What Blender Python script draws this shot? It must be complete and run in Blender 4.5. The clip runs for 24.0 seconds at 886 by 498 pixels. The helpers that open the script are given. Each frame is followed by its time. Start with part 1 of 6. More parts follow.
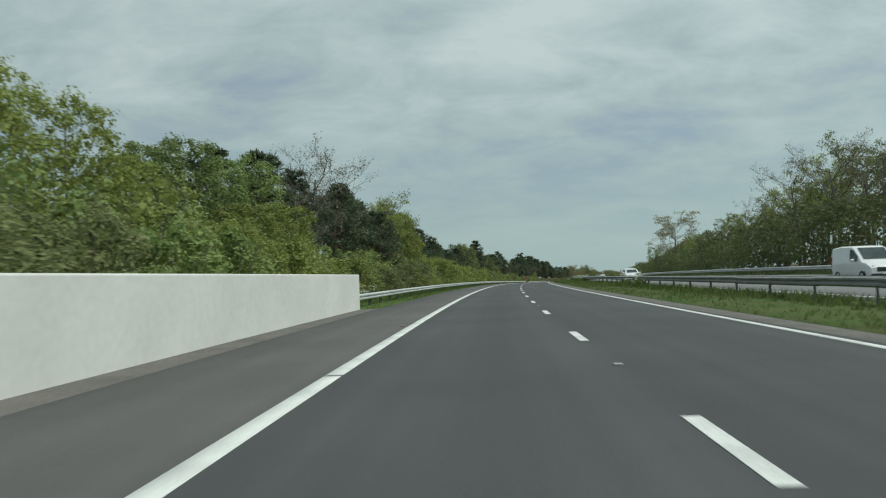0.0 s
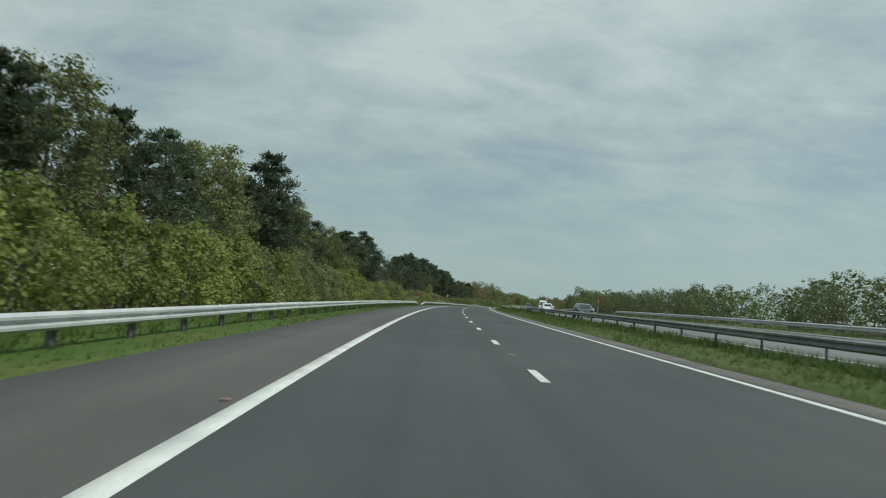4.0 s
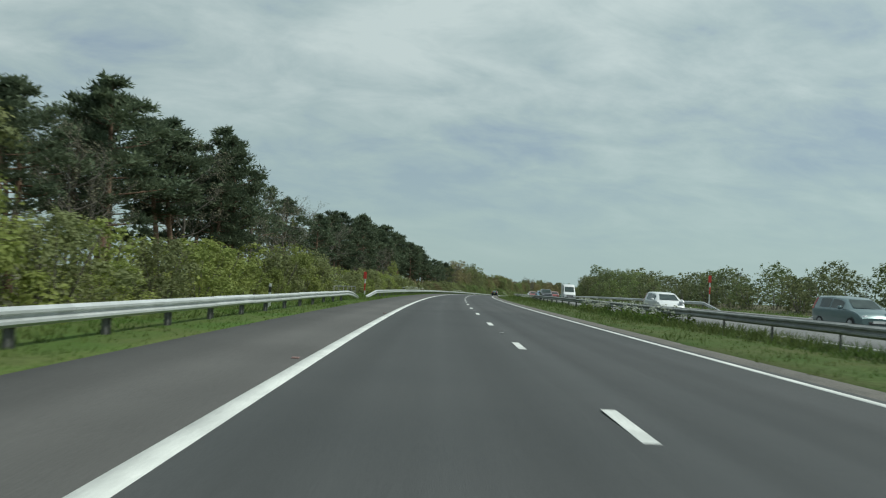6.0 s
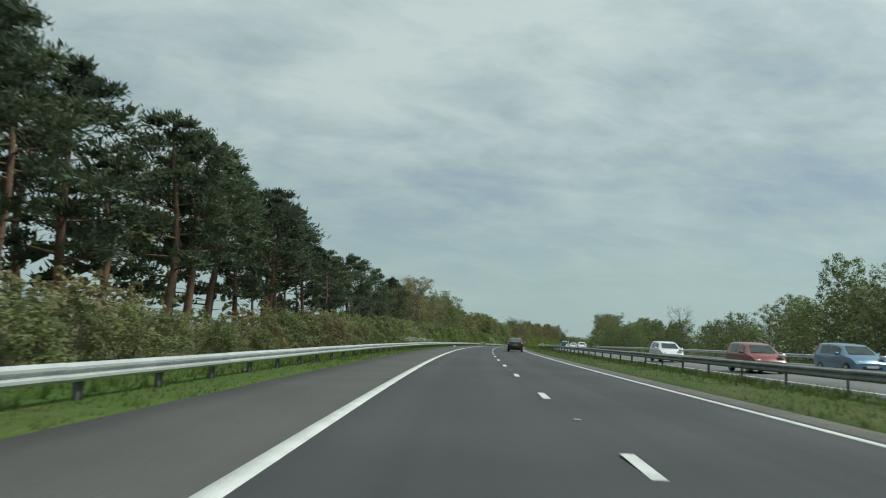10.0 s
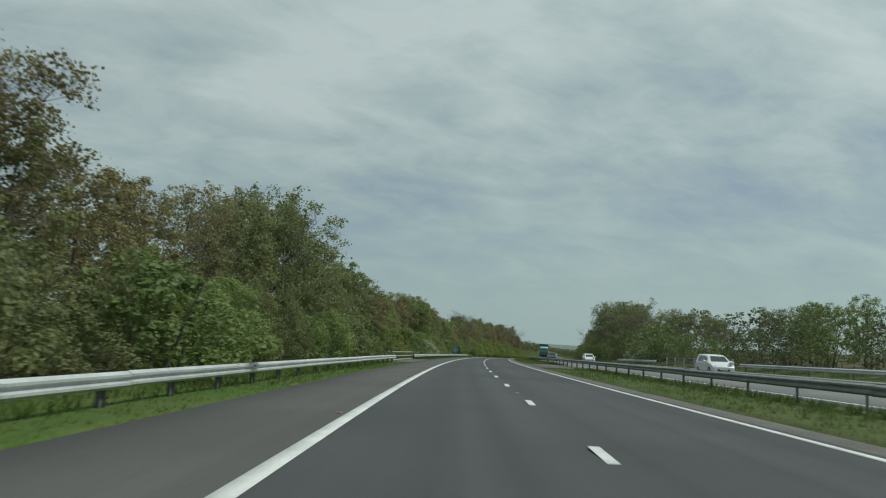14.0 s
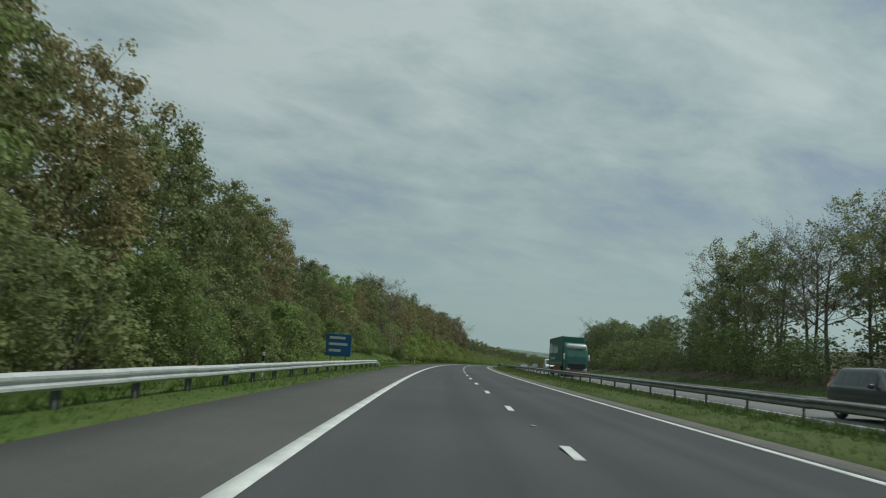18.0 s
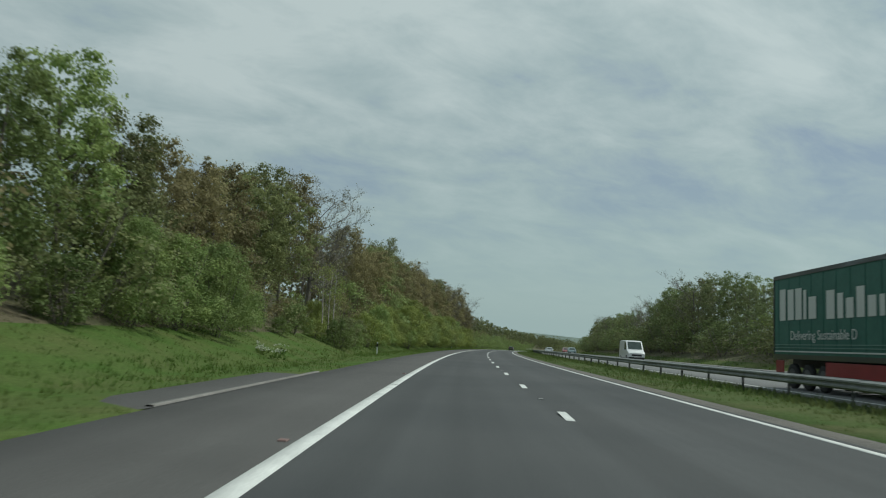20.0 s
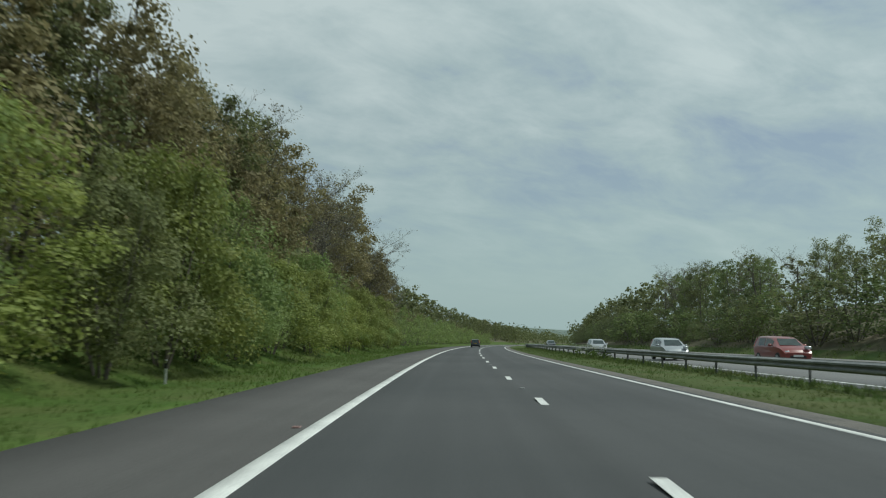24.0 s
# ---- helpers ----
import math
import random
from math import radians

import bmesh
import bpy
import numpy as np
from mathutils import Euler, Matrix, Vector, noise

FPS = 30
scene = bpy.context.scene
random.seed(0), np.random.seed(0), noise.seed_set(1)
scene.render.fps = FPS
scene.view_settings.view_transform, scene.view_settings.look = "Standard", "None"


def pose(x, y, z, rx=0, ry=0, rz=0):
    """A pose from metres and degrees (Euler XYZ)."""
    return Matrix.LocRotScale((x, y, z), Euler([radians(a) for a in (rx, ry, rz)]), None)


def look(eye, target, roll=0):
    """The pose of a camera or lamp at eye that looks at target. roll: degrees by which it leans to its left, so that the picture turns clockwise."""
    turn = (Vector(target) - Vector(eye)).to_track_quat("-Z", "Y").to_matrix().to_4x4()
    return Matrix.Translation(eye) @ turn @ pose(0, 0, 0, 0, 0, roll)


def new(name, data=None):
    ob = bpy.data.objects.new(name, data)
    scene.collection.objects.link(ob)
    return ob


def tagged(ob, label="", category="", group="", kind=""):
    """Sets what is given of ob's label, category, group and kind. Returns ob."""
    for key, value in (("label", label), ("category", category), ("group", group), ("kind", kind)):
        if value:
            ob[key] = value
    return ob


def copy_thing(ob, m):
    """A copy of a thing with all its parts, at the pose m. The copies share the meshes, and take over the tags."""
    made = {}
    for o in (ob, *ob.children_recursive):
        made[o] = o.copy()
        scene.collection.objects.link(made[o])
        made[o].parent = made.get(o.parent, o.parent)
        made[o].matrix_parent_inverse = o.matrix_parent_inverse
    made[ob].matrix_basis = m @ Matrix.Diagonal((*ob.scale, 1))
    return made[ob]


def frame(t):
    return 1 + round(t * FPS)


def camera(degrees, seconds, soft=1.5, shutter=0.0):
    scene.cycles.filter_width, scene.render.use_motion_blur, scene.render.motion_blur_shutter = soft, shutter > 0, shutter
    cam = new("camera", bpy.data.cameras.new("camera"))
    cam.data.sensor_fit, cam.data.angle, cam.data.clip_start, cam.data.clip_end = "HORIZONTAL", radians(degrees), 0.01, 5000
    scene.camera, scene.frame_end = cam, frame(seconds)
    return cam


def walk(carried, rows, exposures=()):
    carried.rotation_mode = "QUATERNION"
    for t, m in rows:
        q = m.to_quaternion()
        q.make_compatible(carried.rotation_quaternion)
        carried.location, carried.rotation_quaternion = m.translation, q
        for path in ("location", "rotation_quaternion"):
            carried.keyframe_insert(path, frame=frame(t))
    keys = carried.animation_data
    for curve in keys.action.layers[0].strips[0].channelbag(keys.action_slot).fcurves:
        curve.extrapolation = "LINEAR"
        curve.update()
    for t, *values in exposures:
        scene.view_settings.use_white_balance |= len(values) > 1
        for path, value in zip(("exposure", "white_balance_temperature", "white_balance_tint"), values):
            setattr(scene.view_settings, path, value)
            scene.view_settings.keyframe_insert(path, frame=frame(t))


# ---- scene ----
cam = camera(61.8, 24.0, soft=1.15, shutter=0.12)

# ---- the line of the motorway: bends and gradient along its length s ----
BEND = [0.596, 0.568, 0.646, 0.596, 0.478, 0.537, 0.541]
CREST = [-0.644, -0.662, -0.452, -0.407, -0.305, -0.222, -0.207]
KNOTS = np.linspace(0, 900, 7)
STEP = 2.0
SG = np.arange(-1500, 1900, STEP)
bend = np.interp(SG, KNOTS, BEND) / 1000
bend = np.where(SG < -100, 0, bend)
bend = np.where(SG > 1000, bend * np.clip((1500 - SG) / 500, 0, 1), bend)
crest = np.interp(SG, KNOTS, CREST) / 10000
crest = np.where(SG > 900, crest * np.clip((1100 - SG) / 200, 0, 1), crest)
crest = np.where(SG < 0, 0, crest)


def summed(rate):
    total = np.cumsum(rate) * STEP
    return total - np.interp(0, SG, total)


TURN = summed(bend)
RISE = summed(crest)
LX = summed(np.sin(TURN - bend))
LY = summed(np.cos(TURN - bend))
LZ = summed(RISE - crest)


def turn_at(s):
    return float(np.interp(s, SG, TURN))


def spot(s, o=0.0, z=0.0):
    """The place s metres along the road, o metres to the right of the driving line, z above the road."""
    a = np.interp(s, SG, TURN)
    return Vector((float(np.interp(s, SG, LX) + o * np.cos(a)), float(np.interp(s, SG, LY) - o * np.sin(a)),
                   float(np.interp(s, SG, LZ) + z)))


def place(s, o=0.0, z=0.0, turn=0.0, size=1.0, tilt=0.0):
    """A pose on the road: local y runs along it, local x to its right."""
    m = Matrix.Translation(spot(s, o, z)) @ Matrix.Rotation(turn - turn_at(s), 4, "Z")
    if tilt:
        m = m @ Matrix.Rotation(tilt, 4, "X")
    return m @ Matrix.Scale(size, 4)


# seconds, metres along the road, sideways, yaw to the road, pitch, roll
RIDE = [
    (0.0, 3.80, 0.27, 3.47, 2.10, 2.14), (0.5, 20.58, 0.16, 3.10, 0.59, 5.67), (1.0, 37.99, 0.09, 4.19, 6.64, 4.67),
    (1.5, 54.67, 0.02, 0.66, 5.46, 2.71), (2.0, 72.20, -0.01, -0.32, 5.38, -1.31), (2.5, 89.35, 0.06, -1.69, 2.29, 0.19),
    (3.5, 123.6, 0.02, -1.20, 2.75, -2.30), (4.5, 157.95, -0.01, -0.50, 3.31, -4.69), (5.0, 175.23, -0.11, 0.32, 0.91, -5.45),
    (5.5, 192.26, -0.07, -0.17, 1.91, -5.11), (6.0, 209.30, -0.03, -0.95, 2.00, -3.07), (6.5, 226.0, -0.03, -1.72, 1.76, -0.49),
    (7.0, 243.12, -0.02, -3.13, 1.99, -2.85), (7.5, 259.99, -0.02, -3.94, 4.77, -4.62), (8.0, 276.87, -0.01, -2.06, 2.95, -2.08),
    (8.5, 293.4, 0.10, 0.26, 1.53, -0.80), (9.0, 310.17, 0.04, 1.18, 4.05, -0.85), (9.5, 327.01, 0.01, 1.29, 5.60, -1.77),
    (10.5, 360.2, -0.05, 1.05, 5.40, -2.55), (11.5, 393.28, -0.11, 0.81, 5.20, -3.30), (12.0, 410.26, -0.15, 1.31, 5.10, -3.60),
    (12.5, 426.90, -0.19, 1.51, 4.84, -4.00), (13.0, 443.54, -0.22, 1.65, 4.88, -4.61), (13.5, 460.14, -0.11, 1.54, 5.28, -3.99),
    (14.0, 477.04, -0.03, 0.63, 6.20, -2.37), (14.5, 493.54, -0.01, 0.82, 6.29, -1.97), (15.0, 510.04, 0.01, 3.10, 6.38, -3.18),
    (15.5, 526.77, -0.04, 3.25, 6.40, -3.03), (16.0, 543.50, -0.09, 1.50, 6.71, -3.39), (16.5, 560.0, -0.05, 0.13, 7.24, -2.78),
    (17.0, 576.78, 0.01, -0.57, 7.88, -2.81), (17.5, 593.66, -0.13, -1.11, 7.00, -4.01), (18.5, 628.0, -0.15, -0.64, 6.41, -3.73),
    (19.5, 662.38, -0.17, -0.17, 5.82, -3.45), (20.0, 680.0, -0.14, 0.94, 5.25, -3.04), (20.5, 697.5, -0.01, 0.75, 5.36, -1.86),
    (21.0, 715.43, 0.13, 1.51, 5.21, -0.06), (21.5, 733.32, 0.18, 4.51, 6.18, 0.86), (22.0, 751.20, 0.23, 5.11, 6.94, 1.49),
    (22.5, 768.60, 0.20, 3.52, 5.92, 0.83), (23.0, 786.35, 0.06, 1.33, 4.80, -1.40), (23.5, 804.20, 0.08, 2.18, 5.95, -0.34),
    (24.0, 822.36, 0.00, 0.27, 4.92, -0.85),
]
EYE = 1.218


def seat(s, o, yaw, pitch, roll):
    p = spot(s, o, EYE)
    return pose(p.x, p.y, p.z, 90 + pitch, roll, yaw - math.degrees(turn_at(s)))


walk(cam, [(row[0], seat(*row[1:])) for row in RIDE],
     exposures=[(0.0, 0.16, 6150, 1.0), (1.0, 0.26, 6150, 1.0), (2.0, -0.08, 6150, 1.0), (2.5, -0.03, 6150, 1.0), (4.5, 0.16, 6150, 1.0), (5.0, 0.22, 6150, 1.0),
                (6.0, 0.21, 6150, 1.0), (7.0, 0.24, 6150, 1.0), (8.0, 0.1, 6150, 1.0), (9.0, 0.22, 6150, 1.0), (12.0, 0.0, 6150, 1.0), (13.0, -0.02, 6150, 1.0), (16.0, -0.08, 6150, 1.0), (17.0, -0.16, 6150, 1.0),
                (20.0, -0.01, 6110, 1.0), (23.0, 0.06, 6080, 1.0), (24.0, 0.05, 6080, 1.0)])

# ---- sky and sun: bright thin cloud with bluish breaks ----
SUN_HEIGHT, SUN_TURN = radians(56), radians(106)
world = bpy.data.worlds.new("sky")
scene.world = world
world.use_nodes = True
wn, wl = world.node_tree.nodes, world.node_tree.links
wn.clear()


def wnode(kind, **values):
    n = wn.new(kind)
    for key, value in values.items():
        n.inputs[key].default_value = value
    return n


coord = wn.new("ShaderNodeTexCoord")
sky = wn.new("ShaderNodeTexSky")
sky.sky_type, sky.sun_disc = "NISHITA", False
sky.sun_elevation, sky.sun_rotation = SUN_HEIGHT, SUN_TURN
split = wn.new("ShaderNodeSeparateXYZ")
wl.new(coord.outputs["Generated"], split.inputs[0])
# flatten the dome to a cloud layer: divide the direction by its height
lift = wn.new("ShaderNodeMath")
lift.operation = "MAXIMUM"
lift.inputs[1].default_value = 0.0
wl.new(split.outputs["Z"], lift.inputs[0])
lift2 = wn.new("ShaderNodeMath")
lift2.operation = "ADD"
lift2.inputs[1].default_value = 0.32
wl.new(lift.outputs[0], lift2.inputs[0])
flat = wn.new("ShaderNodeVectorMath")
flat.operation = "DIVIDE"
joined = wn.new("ShaderNodeCombineXYZ")
for axis in "XYZ":
    wl.new(lift2.outputs[0], joined.inputs[axis])
wl.new(coord.outputs["Generated"], flat.inputs[0])
wl.new(joined.outputs[0], flat.inputs[1])
big = wnode("ShaderNodeTexNoise", Scale=0.95, Detail=7.0, Roughness=0.55, Distortion=0.4)
wl.new(flat.outputs[0], big.inputs["Vector"])
stretch = wn.new("ShaderNodeMapping")
stretch.inputs["Rotation"].default_value = (0, 0, radians(-35))
stretch.inputs["Scale"].default_value = (0.8, 1.25, 1.0)
wl.new(flat.outputs[0], stretch.inputs["Vector"])
fine = wnode("ShaderNodeTexNoise", Scale=4.2, Detail=10.0, Roughness=0.6, Distortion=0.35)
wl.new(stretch.outputs[0], fine.inputs["Vector"])
blend = wn.new("ShaderNodeMath")
blend.operation = "MULTIPLY_ADD"
wl.new(fine.outputs["Fac"], blend.inputs[0])
blend.inputs[1].default_value = 0.7
wl.new(big.outputs["Fac"], blend.inputs[2])
thick = wnode("ShaderNodeMapRange", **{"From Min": 0.68, "From Max": 1.05})
wl.new(blend.outputs[0], thick.inputs["Value"])
ramp = wn.new("ShaderNodeValToRGB")
ramp.color_ramp.elements[0].position, ramp.color_ramp.elements[0].color = 0.0, (0.285, 0.342, 0.42, 1)
ramp.color_ramp.elements[1].position, ramp.color_ramp.elements[1].color = 1.0, (0.55, 0.59, 0.575, 1)
mid = ramp.color_ramp.elements.new(0.45)
mid.color = (0.40, 0.46, 0.46, 1)
wl.new(thick.outputs["Result"], ramp.inputs[0])
# the cloud closes up towards the horizon
haze = wnode("ShaderNodeMapRange", **{"From Min": 0.0, "From Max": 0.24, "To Min": 1.0, "To Max": 0.0})
wl.new(split.outputs["Z"], haze.inputs["Value"])
low = wn.new("ShaderNodeMixRGB")
wl.new(haze.outputs["Result"], low.inputs["Fac"])
wl.new(ramp.outputs[0], low.inputs["Color1"])
low.inputs["Color2"].default_value = (0.375, 0.46, 0.45, 1)
back_cloud = wnode("ShaderNodeBackground", Strength=1.0)
# thin cloud scatters most light round the sun
glow = wn.new("ShaderNodeVectorMath")
glow.operation = "DOT_PRODUCT"
wl.new(coord.outputs["Generated"], glow.inputs[0])
glow.inputs[1].default_value = (math.cos(SUN_HEIGHT) * math.sin(SUN_TURN), math.cos(SUN_HEIGHT) * math.cos(SUN_TURN), math.sin(SUN_HEIGHT))
near_sun = wnode("ShaderNodeMapRange", **{"From Min": -0.3, "From Max": 0.9, "To Min": 0.90, "To Max": 1.14})
wl.new(glow.outputs["Value"], near_sun.inputs["Value"])
wl.new(near_sun.outputs["Result"], back_cloud.inputs["Strength"])
wl.new(low.outputs[0], back_cloud.inputs["Color"])
back_sky = wnode("ShaderNodeBackground", Strength=0.06)
wl.new(sky.outputs[0], back_sky.inputs["Color"])
both = wn.new("ShaderNodeMixShader")
both.inputs["Fac"].default_value = 0.9
wl.new(back_sky.outputs[0], both.inputs[1])
wl.new(back_cloud.outputs[0], both.inputs[2])
wl.new(both.outputs[0], wn.new("ShaderNodeOutputWorld").inputs["Surface"])

sun = new("sun", bpy.data.lights.new("sun", "SUN"))
sun.data.energy, sun.data.angle, sun.data.color = 2.6, radians(7), (1.0, 0.95, 0.86)
sun.matrix_world = look((0, 0, 80), Vector((0, 0, 80)) - Vector((math.cos(SUN_HEIGHT) * math.sin(SUN_TURN),
                        math.cos(SUN_HEIGHT) * math.cos(SUN_TURN), math.sin(SUN_HEIGHT))))

# ---- materials ----


def material(name, base, rough=0.7, metal=0.0, second=None, scale=3.0, grain=None, grain_scale=60.0, bump=0.0,
             bump_scale=80.0, island=0.0, thing=0.0, leaf=0.0, coat=0.0, specular=0.5, detail=4.0, streak=0.0):
    """base and second colour mixed by large noise, darkened and lightened by fine grain; island/thing: spread of brightness per piece."""
    mat = bpy.data.materials.new(name)
    mat.use_nodes = True
    n, l = mat.node_tree.nodes, mat.node_tree.links
    n.clear()
    out = n.new("ShaderNodeOutputMaterial")
    bsdf = n.new("ShaderNodeBsdfPrincipled")
    bsdf.inputs["Roughness"].default_value = rough
    bsdf.inputs["Metallic"].default_value = metal
    bsdf.inputs["Coat Weight"].default_value = coat
    bsdf.inputs["Specular IOR Level"].default_value = specular
    tc = n.new("ShaderNodeTexCoord")
    noise1 = n.new("ShaderNodeTexNoise")
    noise1.inputs["Scale"].default_value, noise1.inputs["Detail"].default_value = scale, detail
    l.new(tc.outputs["Object"], noise1.inputs["Vector"])
    r = n.new("ShaderNodeMapRange")
    r.inputs["From Min"].default_value, r.inputs["From Max"].default_value = 0.35, 0.65
    l.new(noise1.outputs["Fac"], r.inputs["Value"])
    mix = n.new("ShaderNodeMixRGB")
    mix.inputs["Color1"].default_value = (*base, 1)
    mix.inputs["Color2"].default_value = (*(second or base), 1)
    l.new(r.outputs["Result"], mix.inputs["Fac"])
    colour = mix.outputs[0]
    if grain is not None:
        noise2 = n.new("ShaderNodeTexNoise")
        noise2.inputs["Scale"].default_value, noise2.inputs["Detail"].default_value = grain_scale, 3.0
        l.new(tc.outputs["Object"], noise2.inputs["Vector"])
        g = n.new("ShaderNodeMapRange")
        g.inputs["From Min"].default_value, g.inputs["From Max"].default_value = 0.3, 0.7
        g.inputs["To Min"].default_value, g.inputs["To Max"].default_value = 1 - grain, 1 + grain
        l.new(noise2.outputs["Fac"], g.inputs["Value"])
        times = n.new("ShaderNodeVectorMath")
        times.operation = "SCALE"
        l.new(colour, times.inputs[0])
        l.new(g.outputs["Result"], times.inputs["Scale"])
        colour = times.outputs[0]
    if streak:
        uv, mp, ns = n.new("ShaderNodeUVMap"), n.new("ShaderNodeMapping"), n.new("ShaderNodeTexNoise")
        mp.inputs["Scale"].default_value = (1.1, 0.006, 1.0)
        ns.inputs["Scale"].default_value, ns.inputs["Detail"].default_value = 1.0, 4.0
        l.new(uv.outputs[0], mp.inputs["Vector"])
        l.new(mp.outputs[0], ns.inputs["Vector"])
        q = n.new("ShaderNodeMapRange")
        q.inputs["From Min"].default_value, q.inputs["From Max"].default_value = 0.3, 0.7
        q.inputs["To Min"].default_value, q.inputs["To Max"].default_value = 1 - streak, 1 + streak
        l.new(ns.outputs["Fac"], q.inputs["Value"])
        times = n.new("ShaderNodeVectorMath")
        times.operation = "SCALE"
        l.new(colour, times.inputs[0])
        l.new(q.outputs["Result"], times.inputs["Scale"])
        colour = times.outputs[0]
    if island or thing:
        geo, info = n.new("ShaderNodeNewGeometry"), n.new("ShaderNodeObjectInfo")
        a = n.new("ShaderNodeMapRange")
        a.inputs["To Min"].default_value, a.inputs["To Max"].default_value = 1 - island, 1 + island
        l.new(geo.outputs["Random Per Island"], a.inputs["Value"])
        b = n.new("ShaderNodeMapRange")
        b.inputs["To Min"].default_value, b.inputs["To Max"].default_value = 1 - thing, 1 + thing
        l.new(info.outputs["Random"], b.inputs["Value"])
        m = n.new("ShaderNodeMath")
        m.operation = "MULTIPLY"
        l.new(a.outputs["Result"], m.inputs[0])
        l.new(b.outputs["Result"], m.inputs[1])
        times = n.new("ShaderNodeVectorMath")
        times.operation = "SCALE"
        l.new(colour, times.inputs[0])
        l.new(m.outputs[0], times.inputs["Scale"])
        colour = times.outputs[0]
    l.new(colour, bsdf.inputs["Base Color"])
    if bump:
        noise3 = n.new("ShaderNodeTexNoise")
        noise3.inputs["Scale"].default_value, noise3.inputs["Detail"].default_value = bump_scale, 5.0
        l.new(tc.outputs["Object"], noise3.inputs["Vector"])
        bp = n.new("ShaderNodeBump")
        bp.inputs["Strength"].default_value, bp.inputs["Distance"].default_value = bump, 0.02
        l.new(noise3.outputs["Fac"], bp.inputs["Height"])
        l.new(bp.outputs[0], bsdf.inputs["Normal"])
    if leaf:
        tr = n.new("ShaderNodeBsdfTranslucent")
        l.new(colour, tr.inputs["Color"])
        ms = n.new("ShaderNodeMixShader")
        ms.inputs["Fac"].default_value = leaf
        l.new(bsdf.outputs[0], ms.inputs[1])
        l.new(tr.outputs[0], ms.inputs[2])
        l.new(ms.outputs[0], out.inputs["Surface"])
    else:
        l.new(bsdf.outputs[0], out.inputs["Surface"])
    return mat


M_LANE = material("worn lane asphalt", (0.046, 0.049, 0.051), 0.85, second=(0.062, 0.064, 0.065), scale=0.18, grain=0.22, grain_scale=55, bump=0.35, bump_scale=90, streak=0.22)
M_SHOULDER = material("brownish shoulder asphalt", (0.080, 0.077, 0.074), 0.9, second=(0.098, 0.095, 0.091), scale=0.25, grain=0.25, grain_scale=45, bump=0.4, bump_scale=80, streak=0.14)
M_OPP = material("pale asphalt", (0.15, 0.152, 0.15), 0.88, second=(0.18, 0.18, 0.176), scale=0.2, grain=0.2, grain_scale=45, bump=0.3, bump_scale=70)
M_PATCH = material("dark tar patch", (0.045, 0.046, 0.047), 0.75, second=(0.06, 0.06, 0.06), scale=2, grain=0.2)
M_PAINT = material("road paint", (0.66, 0.67, 0.64), 0.7, second=(0.52, 0.53, 0.51), scale=1.3, grain=0.16, grain_scale=35, bump=0.2)
M_GRASS = material("verge grass", (0.064, 0.112, 0.025), 0.95, second=(0.090, 0.112, 0.037), scale=0.45, grain=0.25, grain_scale=11, bump=0.6, bump_scale=16, detail=6.0, specular=0.1)
M_BLADE = material("grass blades", (0.096, 0.162, 0.037), 0.9, second=(0.128, 0.162, 0.050), scale=0.4, island=0.18, leaf=0.42, specular=0.1)
M_MEDIAN = material("median grass", (0.062, 0.098, 0.028), 0.95, second=(0.092, 0.104, 0.042), scale=0.45, grain=0.28, grain_scale=11, bump=0.6, bump_scale=16, detail=6.0, specular=0.1)
M_MEDIAN_BLADE = material("median grass blades", (0.088, 0.140, 0.038), 0.9, second=(0.124, 0.148, 0.054), scale=0.4, island=0.18, leaf=0.42, specular=0.1)
M_DIRT = material("dusty gravel edge", (0.135, 0.125, 0.11), 0.95, second=(0.10, 0.095, 0.085), scale=0.9, grain=0.35, grain_scale=20, bump=0.8, bump_scale=30)
M_RAIL = material("pale galvanised steel", (0.58, 0.60, 0.60), 0.55, 0.35, second=(0.46, 0.48, 0.48), scale=0.7, grain=0.1, grain_scale=12, thing=0.08)
M_RAIL_DARK = material("weathered galvanised steel", (0.30, 0.31, 0.305), 0.65, 0.3, second=(0.21, 0.22, 0.22), scale=0.8, grain=0.18, grain_scale=10, thing=0.12)
M_POST = material("dull steel post", (0.15, 0.155, 0.15), 0.75, 0.2, second=(0.09, 0.09, 0.087), scale=2.0, grain=0.2, grain_scale=15)
M_WALL = material("white painted concrete", (0.66, 0.67, 0.64), 0.85, second=(0.60, 0.61, 0.58), scale=0.5, grain=0.05, grain_scale=7, bump=0.15)
M_BARK = material("grey-brown bark", (0.12, 0.107, 0.09), 0.95, second=(0.17, 0.155, 0.135), scale=2.5, grain=0.3, grain_scale=14, bump=0.6, bump_scale=12)
M_PINEBARK = material("reddish pine bark", (0.15, 0.095, 0.065), 0.95, second=(0.22, 0.14, 0.095), scale=2.0, grain=0.3, grain_scale=12, bump=0.6, bump_scale=10)
M_BIRCH = material("pale birch bark", (0.34, 0.32, 0.28), 0.8, second=(0.2, 0.185, 0.16), scale=3.0, grain=0.3, grain_scale=8)
M_PINE = material("pine needles", (0.092, 0.124, 0.078), 0.8, second=(0.118, 0.146, 0.084), scale=0.5, island=0.18, thing=0.2, leaf=0.3, specular=0.25)
M_GREEN = material("fresh green leaves", (0.195, 0.268, 0.090), 0.65, second=(0.248, 0.306, 0.102), scale=0.6, island=0.14, thing=0.26, leaf=0.42, specular=0.4)
M_LIME = material("yellow-green spring leaves", (0.222, 0.270, 0.072), 0.65, second=(0.268, 0.298, 0.082), scale=0.6, island=0.14, thing=0.2, leaf=0.42, specular=0.4)
